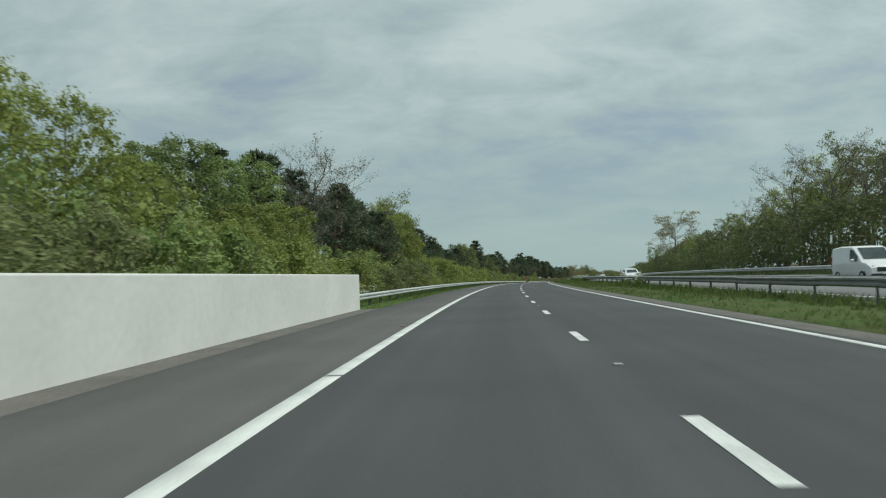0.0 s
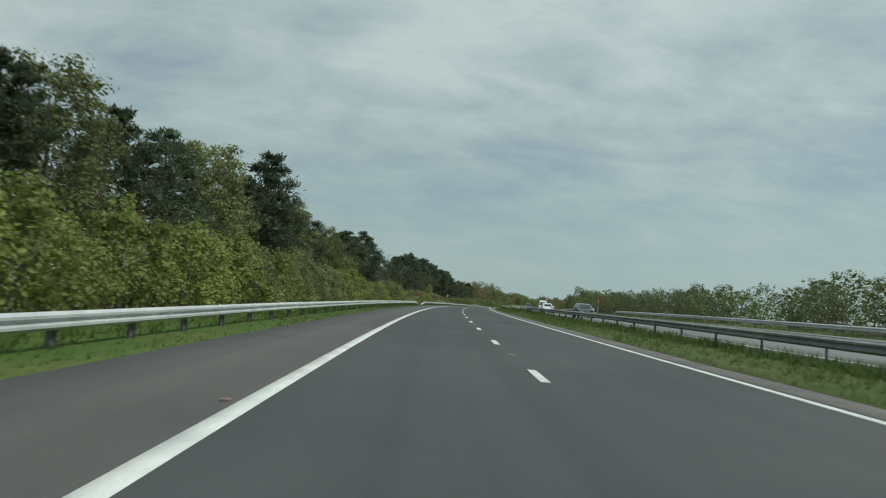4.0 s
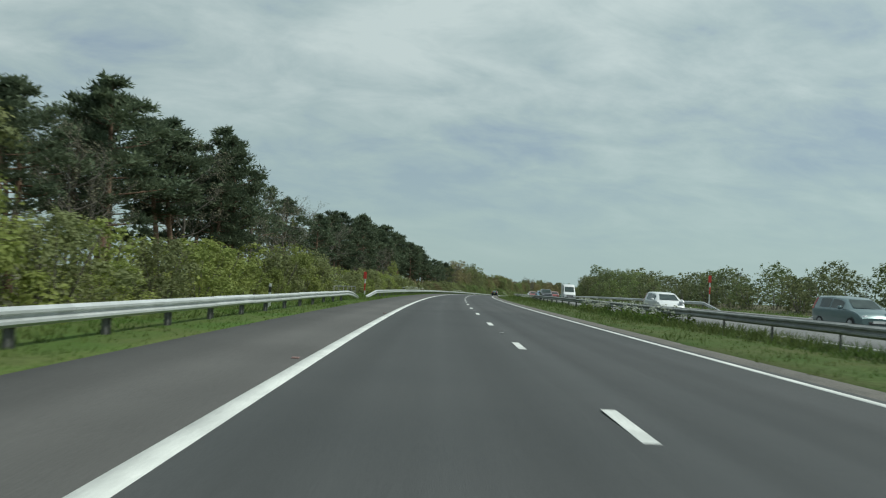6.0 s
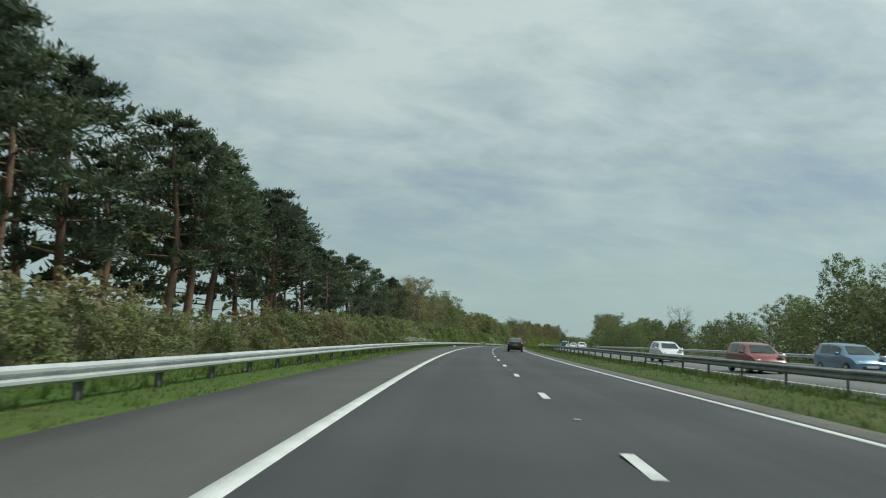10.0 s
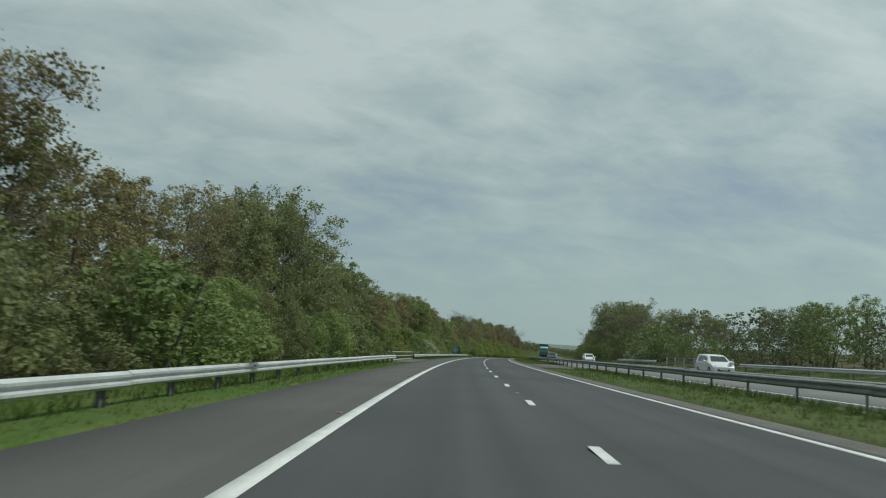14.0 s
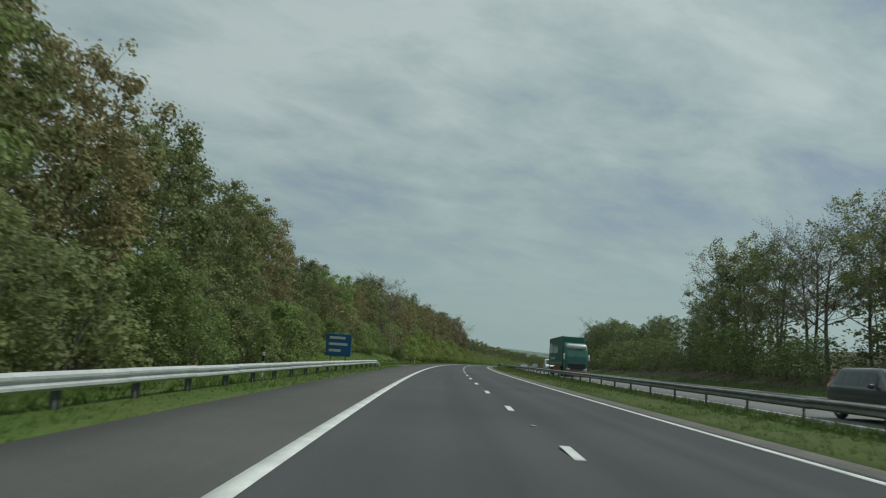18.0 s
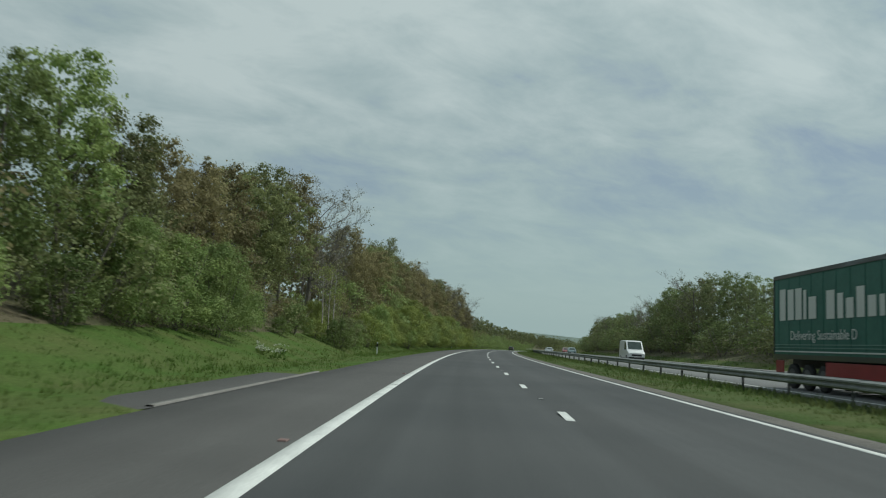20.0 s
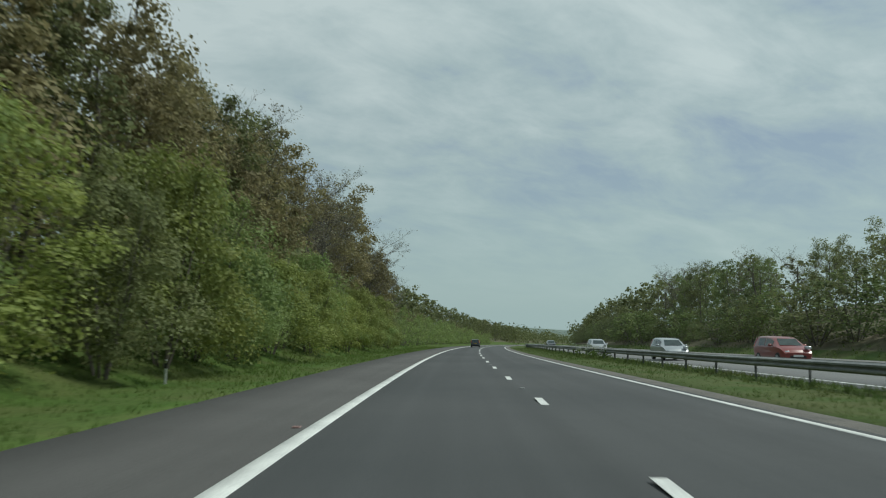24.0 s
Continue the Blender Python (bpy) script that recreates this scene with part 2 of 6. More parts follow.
M_OLIVE = material("olive leaves", (0.182, 0.208, 0.092), 0.7, second=(0.226, 0.246, 0.100), scale=0.6, island=0.14, thing=0.26, leaf=0.42, specular=0.35)
M_BROWN = material("bronze budding leaves", (0.222, 0.196, 0.104), 0.75, second=(0.260, 0.236, 0.112), scale=0.6, island=0.14, thing=0.24, leaf=0.4, specular=0.35)
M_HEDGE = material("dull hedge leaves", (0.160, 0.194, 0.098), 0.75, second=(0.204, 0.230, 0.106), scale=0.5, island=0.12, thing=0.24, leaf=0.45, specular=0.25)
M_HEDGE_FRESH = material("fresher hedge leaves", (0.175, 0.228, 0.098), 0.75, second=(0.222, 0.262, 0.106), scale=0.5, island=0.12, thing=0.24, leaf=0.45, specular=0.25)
M_BUD = material("sparse buds", (0.19, 0.20, 0.12), 0.8, second=(0.23, 0.21, 0.14), scale=0.8, island=0.3, leaf=0.3)
M_WHITE_FLOWER = material("white blossom", (0.62, 0.63, 0.55), 0.8, second=(0.5, 0.53, 0.42), scale=2.0, island=0.2, leaf=0.3)
# the haze of distance is mixed into this hill colour
M_HILL = material("wooded hill with painted haze", (0.12, 0.16, 0.14), 1.0, second=(0.15, 0.19, 0.15), scale=0.01, grain=0.2, grain_scale=0.05)
M_FLOOR = material("woodland floor", (0.07, 0.075, 0.03), 1.0, second=(0.10, 0.085, 0.05), scale=0.4, grain=0.3, grain_scale=5, bump=0.8, bump_scale=8)
M_WHITE = material("white car paint", (0.74, 0.75, 0.75), 0.3, coat=0.6, second=(0.70, 0.71, 0.71), scale=2)
M_BLACK = material("black car paint", (0.007, 0.014, 0.013), 0.22, coat=0.7, second=(0.010, 0.018, 0.016), scale=2, specular=0.4)
M_DARKGREY = material("dark grey car paint", (0.055, 0.06, 0.065), 0.3, 0.3, coat=0.6, second=(0.06, 0.065, 0.07), scale=2)
M_SILVER = material("silver car paint", (0.42, 0.44, 0.45), 0.3, 0.5, coat=0.6, second=(0.40, 0.42, 0.43), scale=2)
M_BLUE = material("pale blue car paint", (0.14, 0.24, 0.34), 0.3, 0.3, coat=0.6, second=(0.15, 0.25, 0.35), scale=2)
M_TEAL = material("grey-teal car paint", (0.13, 0.19, 0.20), 0.3, 0.3, coat=0.6, second=(0.14, 0.20, 0.21), scale=2)
M_RED = material("red car paint", (0.24, 0.05, 0.045), 0.3, coat=0.6, second=(0.22, 0.045, 0.04), scale=2)
M_LORRY = material("dark green curtain sheet", (0.035, 0.13, 0.10), 0.55, second=(0.045, 0.15, 0.115), scale=1.2, grain=0.1, grain_scale=6, bump=0.1, bump_scale=4)
M_LORRYLINE = material("pale green lining", (0.16, 0.28, 0.24), 0.55, second=(0.19, 0.31, 0.27), scale=2)
M_LORRYRED = material("red side guard paint", (0.30, 0.035, 0.04), 0.45, second=(0.25, 0.03, 0.035), scale=2)
M_GLASS = material("dark car glass", (0.035, 0.048, 0.046), 0.08, coat=0.15, specular=0.35, second=(0.055, 0.075, 0.07), scale=2.5)
# pale base colour stands in for sky seen through and mirrored in the panes
M_SIDEGLASS = material("car glass with painted-in sky light", (0.16, 0.205, 0.195), 0.08, coat=0.4, specular=0.5, second=(0.12, 0.16, 0.15), scale=2.5)
M_TYRE = material("tyre rubber", (0.02, 0.02, 0.02), 0.85, second=(0.03, 0.03, 0.03), scale=6)
M_RIM = material("alloy rim", (0.42, 0.43, 0.44), 0.4, 0.25)
M_PLASTIC = material("black plastic trim", (0.03, 0.03, 0.032), 0.6)
M_TAIL = material("red tail lamp lens", (0.42, 0.022, 0.022), 0.25, coat=0.5)
M_AMBER = material("amber lamp lens", (0.6, 0.2, 0.03), 0.2, coat=1.0)
M_HEAD = material("clear headlamp lens", (0.50, 0.52, 0.54), 0.15, 0.3, coat=0.5)
M_YELLOW = material("yellow plate", (0.72, 0.47, 0.03), 0.5)
M_INK = material("black lettering", (0.03, 0.03, 0.03), 0.6)
M_SIGNBLUE = material("blue sign face", (0.02, 0.11, 0.28), 0.45, second=(0.025, 0.12, 0.29), scale=2)
M_POSTRED = material("red reflective board", (0.62, 0.06, 0.04), 0.5, second=(0.52, 0.05, 0.04), scale=3)
M_POSTWHITE = material("white plastic post", (0.72, 0.73, 0.72), 0.6, second=(0.62, 0.63, 0.62), scale=4)
M_STUDRED = material("dull red stud", (0.22, 0.13, 0.115), 0.5)
M_STUDGREY = material("worn grey stud", (0.30, 0.31, 0.30), 0.6)
M_CONCRETE = material("grey concrete", (0.22, 0.21, 0.195), 0.9, second=(0.17, 0.163, 0.15), scale=1.2, grain=0.2, grain_scale=20, bump=0.4)
M_LETTER = material("white lettering", (0.62, 0.63, 0.60), 0.6)

# ---- mesh building ----


class Build:
    """Collects vertices and faces, with a material slot for each face."""

    def __init__(self):
        self.v, self.f, self.m = [], [], []

    def face(self, pts, slot=0):
        k = len(self.v)
        self.v.extend(tuple(p) for p in pts)
        self.f.append(tuple(range(k, k + len(pts))))
        self.m.append(slot)

    def loft(self, rings, slot=0, closed=True, caps=True):
        k, n = len(self.v), len(rings[0])
        for ring in rings:
            self.v.extend(tuple(p) for p in ring)
        for i in range(len(rings) - 1):
            for j in range(n if closed else n - 1):
                a, b = k + i * n + j, k + i * n + (j + 1) % n
                self.f.append((a, b, b + n, a + n))
                self.m.append(slot)
        if caps and closed:
            self.f.append(tuple(range(k + n - 1, k - 1, -1)))
            self.f.append(tuple(range(k + (len(rings) - 1) * n, k + len(rings) * n)))
            self.m += [slot, slot]

    def tube(self, pts, radii, sides=6, slot=0, caps=True):
        rings = []
        for i, p in enumerate(pts):
            p = Vector(p)
            d = (Vector(pts[min(i + 1, len(pts) - 1)]) - Vector(pts[max(i - 1, 0)])).normalized()
            u = d.cross(Vector((0.31, 0.17, 0.05)) if abs(d.z) > 0.9 else Vector((0, 0, 1))).normalized()
            w = d.cross(u)
            rings.append([p + (u * math.cos(a) + w * math.sin(a)) * radii[i] for a in (j * 2 * math.pi / sides for j in range(sides))])
        self.loft(rings, slot, True, caps)

    def box(self, lo, hi, slot=0, bevel=0.0):
        (x0, y0, z0), (x1, y1, z1) = lo, hi
        b = min(bevel, (x1 - x0) / 2.1, (y1 - y0) / 2.1, (z1 - z0) / 2.1)
        if b <= 0:
            ring = lambda z: [(x0, y0, z), (x1, y0, z), (x1, y1, z), (x0, y1, z)]
            self.loft([ring(z0), ring(z1)], slot)
            return
        ring = lambda z, c: [(x0 + b + c, y0 + c, z), (x1 - b - c, y0 + c, z), (x1 - c, y0 + b + c, z), (x1 - c, y1 - b - c, z),
                             (x1 - b - c, y1 - c, z), (x0 + b + c, y1 - c, z), (x0 + c, y1 - b - c, z), (x0 + c, y0 + b + c, z)]
        self.loft([ring(z0, b * 0.6), ring(z0 + b, 0), ring(z1 - b, 0), ring(z1, b * 0.6)], slot)

    def cards(self, centres, ups, sides, slot=0):
        """Many pointed leaves at once, each folded along its rib."""
        k = len(self.v)
        c, u, w = np.asarray(centres), np.asarray(ups), np.asarray(sides)
        fold = np.cross(u, w)
        fold *= 0.3 * np.linalg.norm(w, axis=1)[:, None] / (np.linalg.norm(fold, axis=1)[:, None] + 1e-9)
        pts = np.stack([c - u * 0.8, c + w + fold, c + u, c - w + fold], 1).reshape(-1, 3)
        self.v.extend(map(tuple, pts))
        self.f.extend((a, a + 1, a + 2, a + 3) for a in range(k, k + 4 * len(c), 4))
        self.m.extend([slot] * len(c))

    def mesh(self, name, mats, smooth=False):
        me = bpy.data.meshes.new(name)
        me.from_pydata(self.v, [], self.f)
        for mat in mats:
            me.materials.append(mat)
        me.polygons.foreach_set("material_index", np.array(self.m, dtype=np.int32))
        if smooth:
            me.polygons.foreach_set("use_smooth", np.ones(len(self.f), dtype=bool))
        me.update()
        return me


def part(name, data, parent, label="", m=None):
    ob = new(name, data)
    ob.parent = parent
    if m is not None:
        ob.matrix_basis = m
    if label:
        ob["label"] = label
    return ob


def thing(name, label, category, m=None, group="", kind="", data=None):
    ob = tagged(new(name, data), label, category, group, kind)
    if m is not None:
        ob.matrix_basis = m
    return ob


def crossline(z0, points):
    """Straight interpolation of a profile given as (place, value) pairs."""
    return float(np.interp(z0, [p[0] for p in points], [p[1] for p in points]))


# ---- ground ----
LEFT_LINE, LANE_LINE, RIGHT_LINE = -1.78, 1.865, 5.72
SHOULDER, INNER = -4.6, 6.45
OPP_IN, OPP_OUT = 12.0, 24.2
BANK_LEFT = [(-1500, 0.0), (600, 0.02), (660, 0.10), (690, 0.30), (760, 0.36), (900, 0.42), (1400, 0.3)]
BANK_RIGHT = [(-1500, 0.12), (40, 0.12), (150, 0.05), (400, 0.04), (560, 0.12), (680, 0.25), (900, 0.30), (1400, 0.25)]


def opp_level(o):
    return 0.033 * (o - OPP_IN)


def land(s, o):
    """Height of the ground over the road's own level at s."""
    if o <= SHOULDER:
        base = -0.02 - 0.05 * min(1.0, (SHOULDER - o) / 2.0)
        far = max(0.0, -o - 8.2)
        rise = crossline(s, BANK_LEFT) * min(far, 16.0)
        rough = 0.12 * noise.noise(Vector((s * 0.13, o * 0.2, 0))) * min(1.0, far / 3)
        return base + rise + rough
    if o < INNER:
        return -0.3
    if o < OPP_IN:
        return -0.02 + 0.05 * math.sin((o - INNER) / (OPP_IN - INNER) * math.pi) + 0.03 * noise.noise(Vector((s * 0.4, o * 0.6, 3)))
    if o <= OPP_OUT:
        return -0.3
    far = max(0.0, o - OPP_OUT - 1.0)
    return opp_level(OPP_OUT) - 0.02 + crossline(s, BANK_RIGHT) * min(far, 18.0) + 0.1 * noise.noise(Vector((s * 0.1, o * 0.15, 7))) * min(1.0, far / 3)


def strip(name, stations, offsets, height, mat, smooth=True):
    b = Build()
    pts = [[spot(s, o, height(s, o)) for o in offsets] for s in stations]
    b.loft(pts, closed=False, caps=False)
    b.f = [tuple(reversed(q)) for q in b.f]
    me = b.mesh(name, [mat], smooth)
    n = len(offsets)
    uv = np.array([(offsets[i % n], stations[i // n]) for i in range(len(b.v))])
    layer = me.uv_layers.new(name="UVMap")
    loops = np.zeros(len(me.loops), dtype=np.int32)
    me.loops.foreach_get("vertex_index", loops)
    layer.data.foreach_set("uv", uv[loops].ravel())
    return me


GROUND_O = [-1100, -600, -300, -150, -80, -50, -36, -28, -24, -20, -17, -14, -12, -10, -8.2, -7, -6, -5.2, -4.6, -4.5,
            6.35, 6.45, 7.5, 9, 10.5, 11.8, 12.0, 12.1, 24.1, 24.2, 25.2, 27, 30, 34, 38, 43, 55, 90, 200, 420, 800]
GROUND_S = [-1480, -1000, -600, -300, -200, -120, -80, -50] + [-40 + 5 * i for i in range(210)] + [1020, 1060, 1100, 1150, 1200, 1280, 1400, 1550, 1700, 1890]
ground = thing("ground", "grass verges and woodland floor beside the motorway", "ground", kind="structure",
               data=strip("ground", GROUND_S, GROUND_O, land, M_GRASS))
ground.data.materials.append(M_FLOOR)
ground.data.materials.append(M_MEDIAN)
for poly in ground.data.polygons:
    o = GROUND_O[poly.index % (len(GROUND_O) - 1)]
    s = GROUND_S[poly.index // (len(GROUND_O) - 1)]
    if o < (-8.5 if s < 660 else -12.5) or o >= 27:
        poly.material_index = 1
    elif o > 0:
        poly.material_index = 2

# ---- road ----
ROAD_S = [-40 + 5 * i for i in range(260)]
road = thing("road", "dual carriageway with dark worn lanes", "road", kind="structure",
             data=strip("road", ROAD_S, [-1.9, 0, 1.865, 3.8, 6.0], lambda s, o: 0.0, M_LANE))
shoulder = thing("hard_shoulder", "brownish grey asphalt hard shoulder", "road", kind="structure",
                 data=strip("hard_shoulder", ROAD_S, [-4.68, -4.6, -3.2, -1.9], lambda s, o: -0.25 if o < -4.65 else 0.0, M_SHOULDER))
thing("wall_foot", "dusty asphalt strip at the foot of the white wall", "pavement", kind="structure",
      data=strip("wall_foot", [-40, -25, -10, 5, 20, 34.5], [-5.5, -5.0, -4.6], lambda s, o: 0.0, M_DIRT))
gutter = thing("gravel_edge", "dusty gravel strip beside the median grass", "gutter", kind="structure",
               data=strip("gravel_edge", ROAD_S, [6.0, 6.3, 6.7, 6.85], lambda s, o: 0.0 if o < 6.1 else (-0.01 if o < 6.8 else -0.2), M_DIRT))
opposite = thing("opposite_road", "pale asphalt carriageway for oncoming traffic", "road", kind="structure",
                 data=strip("opposite_road", ROAD_S, [11.95, 12.0, 15, 18, 21, 24.2, 24.25], lambda s, o: opp_level(o) if 11.97 < o < 24.22 else -0.2, M_OPP))


def band(name, s0, s1, o, width, z, mat, level=None, step=4.0):
    n = max(1, int(math.ceil((s1 - s0) / step)))
    st = [s0 + (s1 - s0) * i / n for i in range(n + 1)]
    up = level or (lambda q: 0.0)
    return strip(name, st, [o - width / 2 - 0.004, o - width / 2, o + width / 2, o + width / 2 + 0.004],
                 lambda s, q: up(q) + (z if abs(q - o) < width / 2 + 0.001 else 0.0005), mat)


# left edge line in lengths, broken by narrow joints
JOINTS = [-40, 13.2, 49.2, 103, 193.2, 282.7, 301.1, 318.8, 337.4, 409, 463, 500, 518.2, 553.6, 610, 700, 790, 1250]
for a, b in zip(JOINTS, JOINTS[1:]):
    part("edge_line", band("edge_line", a + 0.05, b - 0.05, LEFT_LINE, 0.22, 0.006, M_PAINT), road)
part("median_edge_line", band("median_edge_line", -40, 1250, RIGHT_LINE, 0.16, 0.006, M_PAINT), road)
part("edge_line", band("edge_line", -40, 1250, 12.75, 0.15, 0.006, M_PAINT, opp_level), opposite)
part("edge_line", band("edge_line", -40, 1250, 20.5, 0.2, 0.006, M_PAINT, opp_level), opposite)
dash = Build()
dash.box((-0.08, -1.0, 0.0), (0.08, 1.0, 0.007), bevel=0.003)
dash_mesh = dash.mesh("lane_dash", [M_PAINT])
for i in range(-3, 138):
    part("lane_dash", dash_mesh, road, m=place(9.0 * i, LANE_LINE, 0.0005))
    part("lane_dash", dash_mesh, opposite, m=place(9.0 * i + 3, 16.5, opp_level(16.5) + 0.0005))
stud = Build()
stud.box((-0.06, -0.05, 0.0), (0.06, 0.05, 0.022), bevel=0.01)
stud_white, stud_red = stud.mesh("road_stud", [M_STUDGREY]), stud.mesh("road_stud", [M_STUDRED])
for i in range(-1, 66):
    part("road_stud", stud_white, road, m=place(18.0 * i + 4.5 + 9, LANE_LINE, 0.0))
    part("road_stud", stud_red, road, m=place(18.0 * i + 4.5, LEFT_LINE - 0.25, 0.0))

# ---- crash barriers ----
WAVE = [(0.0, 0.0), (0.02, 0.025), (0.055, 0.085), (0.10, 0.085), (0.14, 0.02), (0.17, 0.02), (0.21, 0.085), (0.255, 0.085), (0.29, 0.025), (0.31, 0.0)]


def wave_ring(y, z, side, x0=0.0):
    front = [(x0 + side * x, y, z + h) for h, x in WAVE]
    back = [(x0 + side * (x - 0.006), y, z + h) for h, x in reversed(WAVE)]
    return front + back


def beam_mesh(length, side, mat, both=0.0):
    b = Build()
    b.loft([wave_ring(-0.03, 0, side), wave_ring(length / 2, 0, side), wave_ring(length + 0.03, 0, side)])
    # lapped joint with bolts
    b.loft([[(x + side * 0.006, y, z) for x, y, z in wave_ring(q, 0, side)] for q in (-0.16, 0.16)])
    for h in (0.075, 0.235):
        for q in (-0.09, 0.09):
            b.box((side * 0.085 - 0.012, q - 0.018, h - 0.018), (side * 0.085 + 0.02, q + 0.018, h + 0.018))
    if both:
        b.loft([wave_ring(-0.03, 0, -side, -side * both), wave_ring(length + 0.03, 0, -side, -side * both)])
    return b.mesh("beam", [mat])


def post_mesh(height, deep, mat):
    b = Build()
    # Z-section post: web and two flanges
    b.box((-0.006, -0.055, -deep), (0.006, 0.055, height))
    b.box((-0.065, -0.061, -deep), (0.0, -0.055, height))
    b.box((0.0, 0.055, -deep), (0.065, 0.061, height))
    return b.mesh("post", [mat])


def barrier(name, label, s0, s1, o, top, side, mat, every, piece=4.0, both=0.0, ramp_in=0.0, ramp_out=0.0, ground_at=land, sway=0.0):
    root = thing(name, label, "crash barrier", place((s0 + s1) / 2, o, 0), group="motorway crash barriers")
    inv = root.matrix_basis.inverted()
    length = piece
    mesh = beam_mesh(length, side, mat, both)
    s, rng = s0 + ramp_in, random.Random(int(s0) + 5)
    while s + length <= s1 - ramp_out + 0.1:
        z = top - 0.31 + rng.uniform(-1, 1) * sway
        p, q = spot(s, o), spot(s + length, o)
        m = Matrix.Translation(spot(s, o, z)) @ Matrix.Rotation(math.atan2(-(q.x - p.x), q.y - p.y), 4, "Z") @ Matrix.Rotation(math.atan2(q.z - p.z, length), 4, "X")
        part("beam", mesh, root, m=inv @ m)
        s += length
    end = s
    for run, sign in ((ramp_in, -1), (ramp_out, 1)):
        if run:
            b = Build()
            base = s0 + ramp_in if sign < 0 else end
            rings = []
            for i in range(7):
                u = i / 6
                z = (top - 0.31) * (1 - u) - 0.22 * u * u
                c = spot(base + sign * run * u, o - side * 0.25 * u * u, z)
                a = -turn_at(base)
                rot = Matrix.Rotation(a, 3, "Z")
                rings.append([inv @ (c + rot @ Vector(p)) for p in wave_ring(0, 0, side)])
            b.loft(rings)
            part("ramped_end", b.mesh("ramped_end", [mat]), root, "ramped barrier end sinking into the grass")
    pm = post_mesh(top - 0.06, 0.5, M_POST)
    s = s0 + ramp_in + 0.6
    while s < end:
        part("post", pm, root, m=inv @ place(s, o - side * (0.07 if not both else both / 2), 0))
        s += every
    return root


barrier("crash_barrier", "pale galvanised steel barrier on short posts beside the hard shoulder", 34.0, 268.0, -6.1, 0.57, 1, M_RAIL, 3.2, ramp_out=7.0, sway=0.008)
barrier("crash_barrier", "pale galvanised steel barrier with a ramped start beside the hard shoulder", 269.6, 545.0, -6.1, 0.57, 1, M_RAIL, 3.2, ramp_in=5.5, sway=0.008)
barrier("crash_barrier", "pale galvanised steel barrier running on from a bridge parapet", 561.5, 684.0, -6.1, 0.57, 1, M_RAIL, 3.2, ramp_out=5.0, sway=0.008)
for a, b in ((-36, 264), (264, 564), (564, 864), (864, 1240)):
    barrier("median_barrier", "weathered grey double-sided steel barrier in the grass median", a, b, 10.45, 0.80, -1, M_RAIL_DARK, 4.0, both=0.32, sway=0.01)
for a, b, r0, r1 in ((40, 262, 0, 6), (276, 549, 6, 0), (580, 618, 0, 4)):
    barrier("far_barrier", "pale steel barrier along the far verge", a, b, 25.0, 1.08, -1, M_RAIL, 6.4, piece=8.0, ramp_in=r0, ramp_out=r1)

# ---- white wall at the start ----
wall = thing("parapet_wall", "smooth white painted wall beside the hard shoulder", "wall", place(0, -5.45, 0), kind="structure")
inv = wall.matrix_basis.inverted()
for s0, s1 in ((-40, -4), (-3.985, 34.2)):
    b = Build()
    rings = []
    for k in range(13):
        s = s0 + (s1 - s0) * k / 12
        rings.append([inv @ spot(s, -5.45 + x, z) for x, z in ((0.10, -0.3), (0.10, 1.42), (0.085, 1.45), (-0.15, 1.45), (-0.15, -0.3))])
    b.loft(rings)
    part("wall_panel", b.mesh("wall_panel", [M_WALL]), wall)

# ---- bridge parapet with three rails ----
para = thing("bridge_parapet", "grey steel bridge parapet with three horizontal rails on a concrete kerb", "parapet", place(553, -6.5, 0))
inv = para.matrix_basis.inverted()
for h, name in ((0.84, "top_rail"), (0.46, "middle_rail"), (0.12, "lower_rail")):
    b = Build()
    b.loft([[inv @ spot(s, -6.45 + x, h + z) for x, z in ((0.03, -0.035), (0.03, 0.035), (-0.03, 0.035), (-0.03, -0.035))] for s in (543.5, 548, 553, 558, 563.0)])
    part(name, b.mesh(name, [M_RAIL]), para)
b = Build()
b.box((-0.045, -0.05, -0.25), (0.0, 0.05, 0.83), bevel=0.01)
b.box((-0.09, -0.09, -0.25), (0.05, 0.09, -0.08), bevel=0.01)
pm = b.mesh("parapet_post", [M_POST])
for i in range(7):
    part("parapet_post", pm, para, m=inv @ place(544.0 + 3.08 * i, -6.49, 0))
b = Build()
b.loft([[inv @ spot(s, o, z) for o, z in ((-4.62, -0.4), (-4.62, 0.02), (-6.1, 0.0), (-6.95, 0.0), (-6.95, -0.5))] for s in (542.5, 549, 556, 563.8)])
part("kerb_slab", b.mesh("kerb_slab", [M_DIRT]), para, "dusty grey slab under the parapet")
thing("median_paving", "bare paved strip of the median over a bridge", "pavement", kind="structure",
      data=strip("median_paving", [542, 549, 556, 566], [6.7, 6.8, 9, 11.95, 12.05], lambda s, o: 0.045 if 6.75 < o < 12 else -0.1, M_DIRT))
joint = thing("bridge_joint", "dark sealed joint across the carriageway", "road joint", kind="structure",
              data=strip("bridge_joint", [553.0, 553.4], [-4.5, -1.95, -1.6, 1.8, 5.6], lambda s, o: 0.004, M_PATCH))
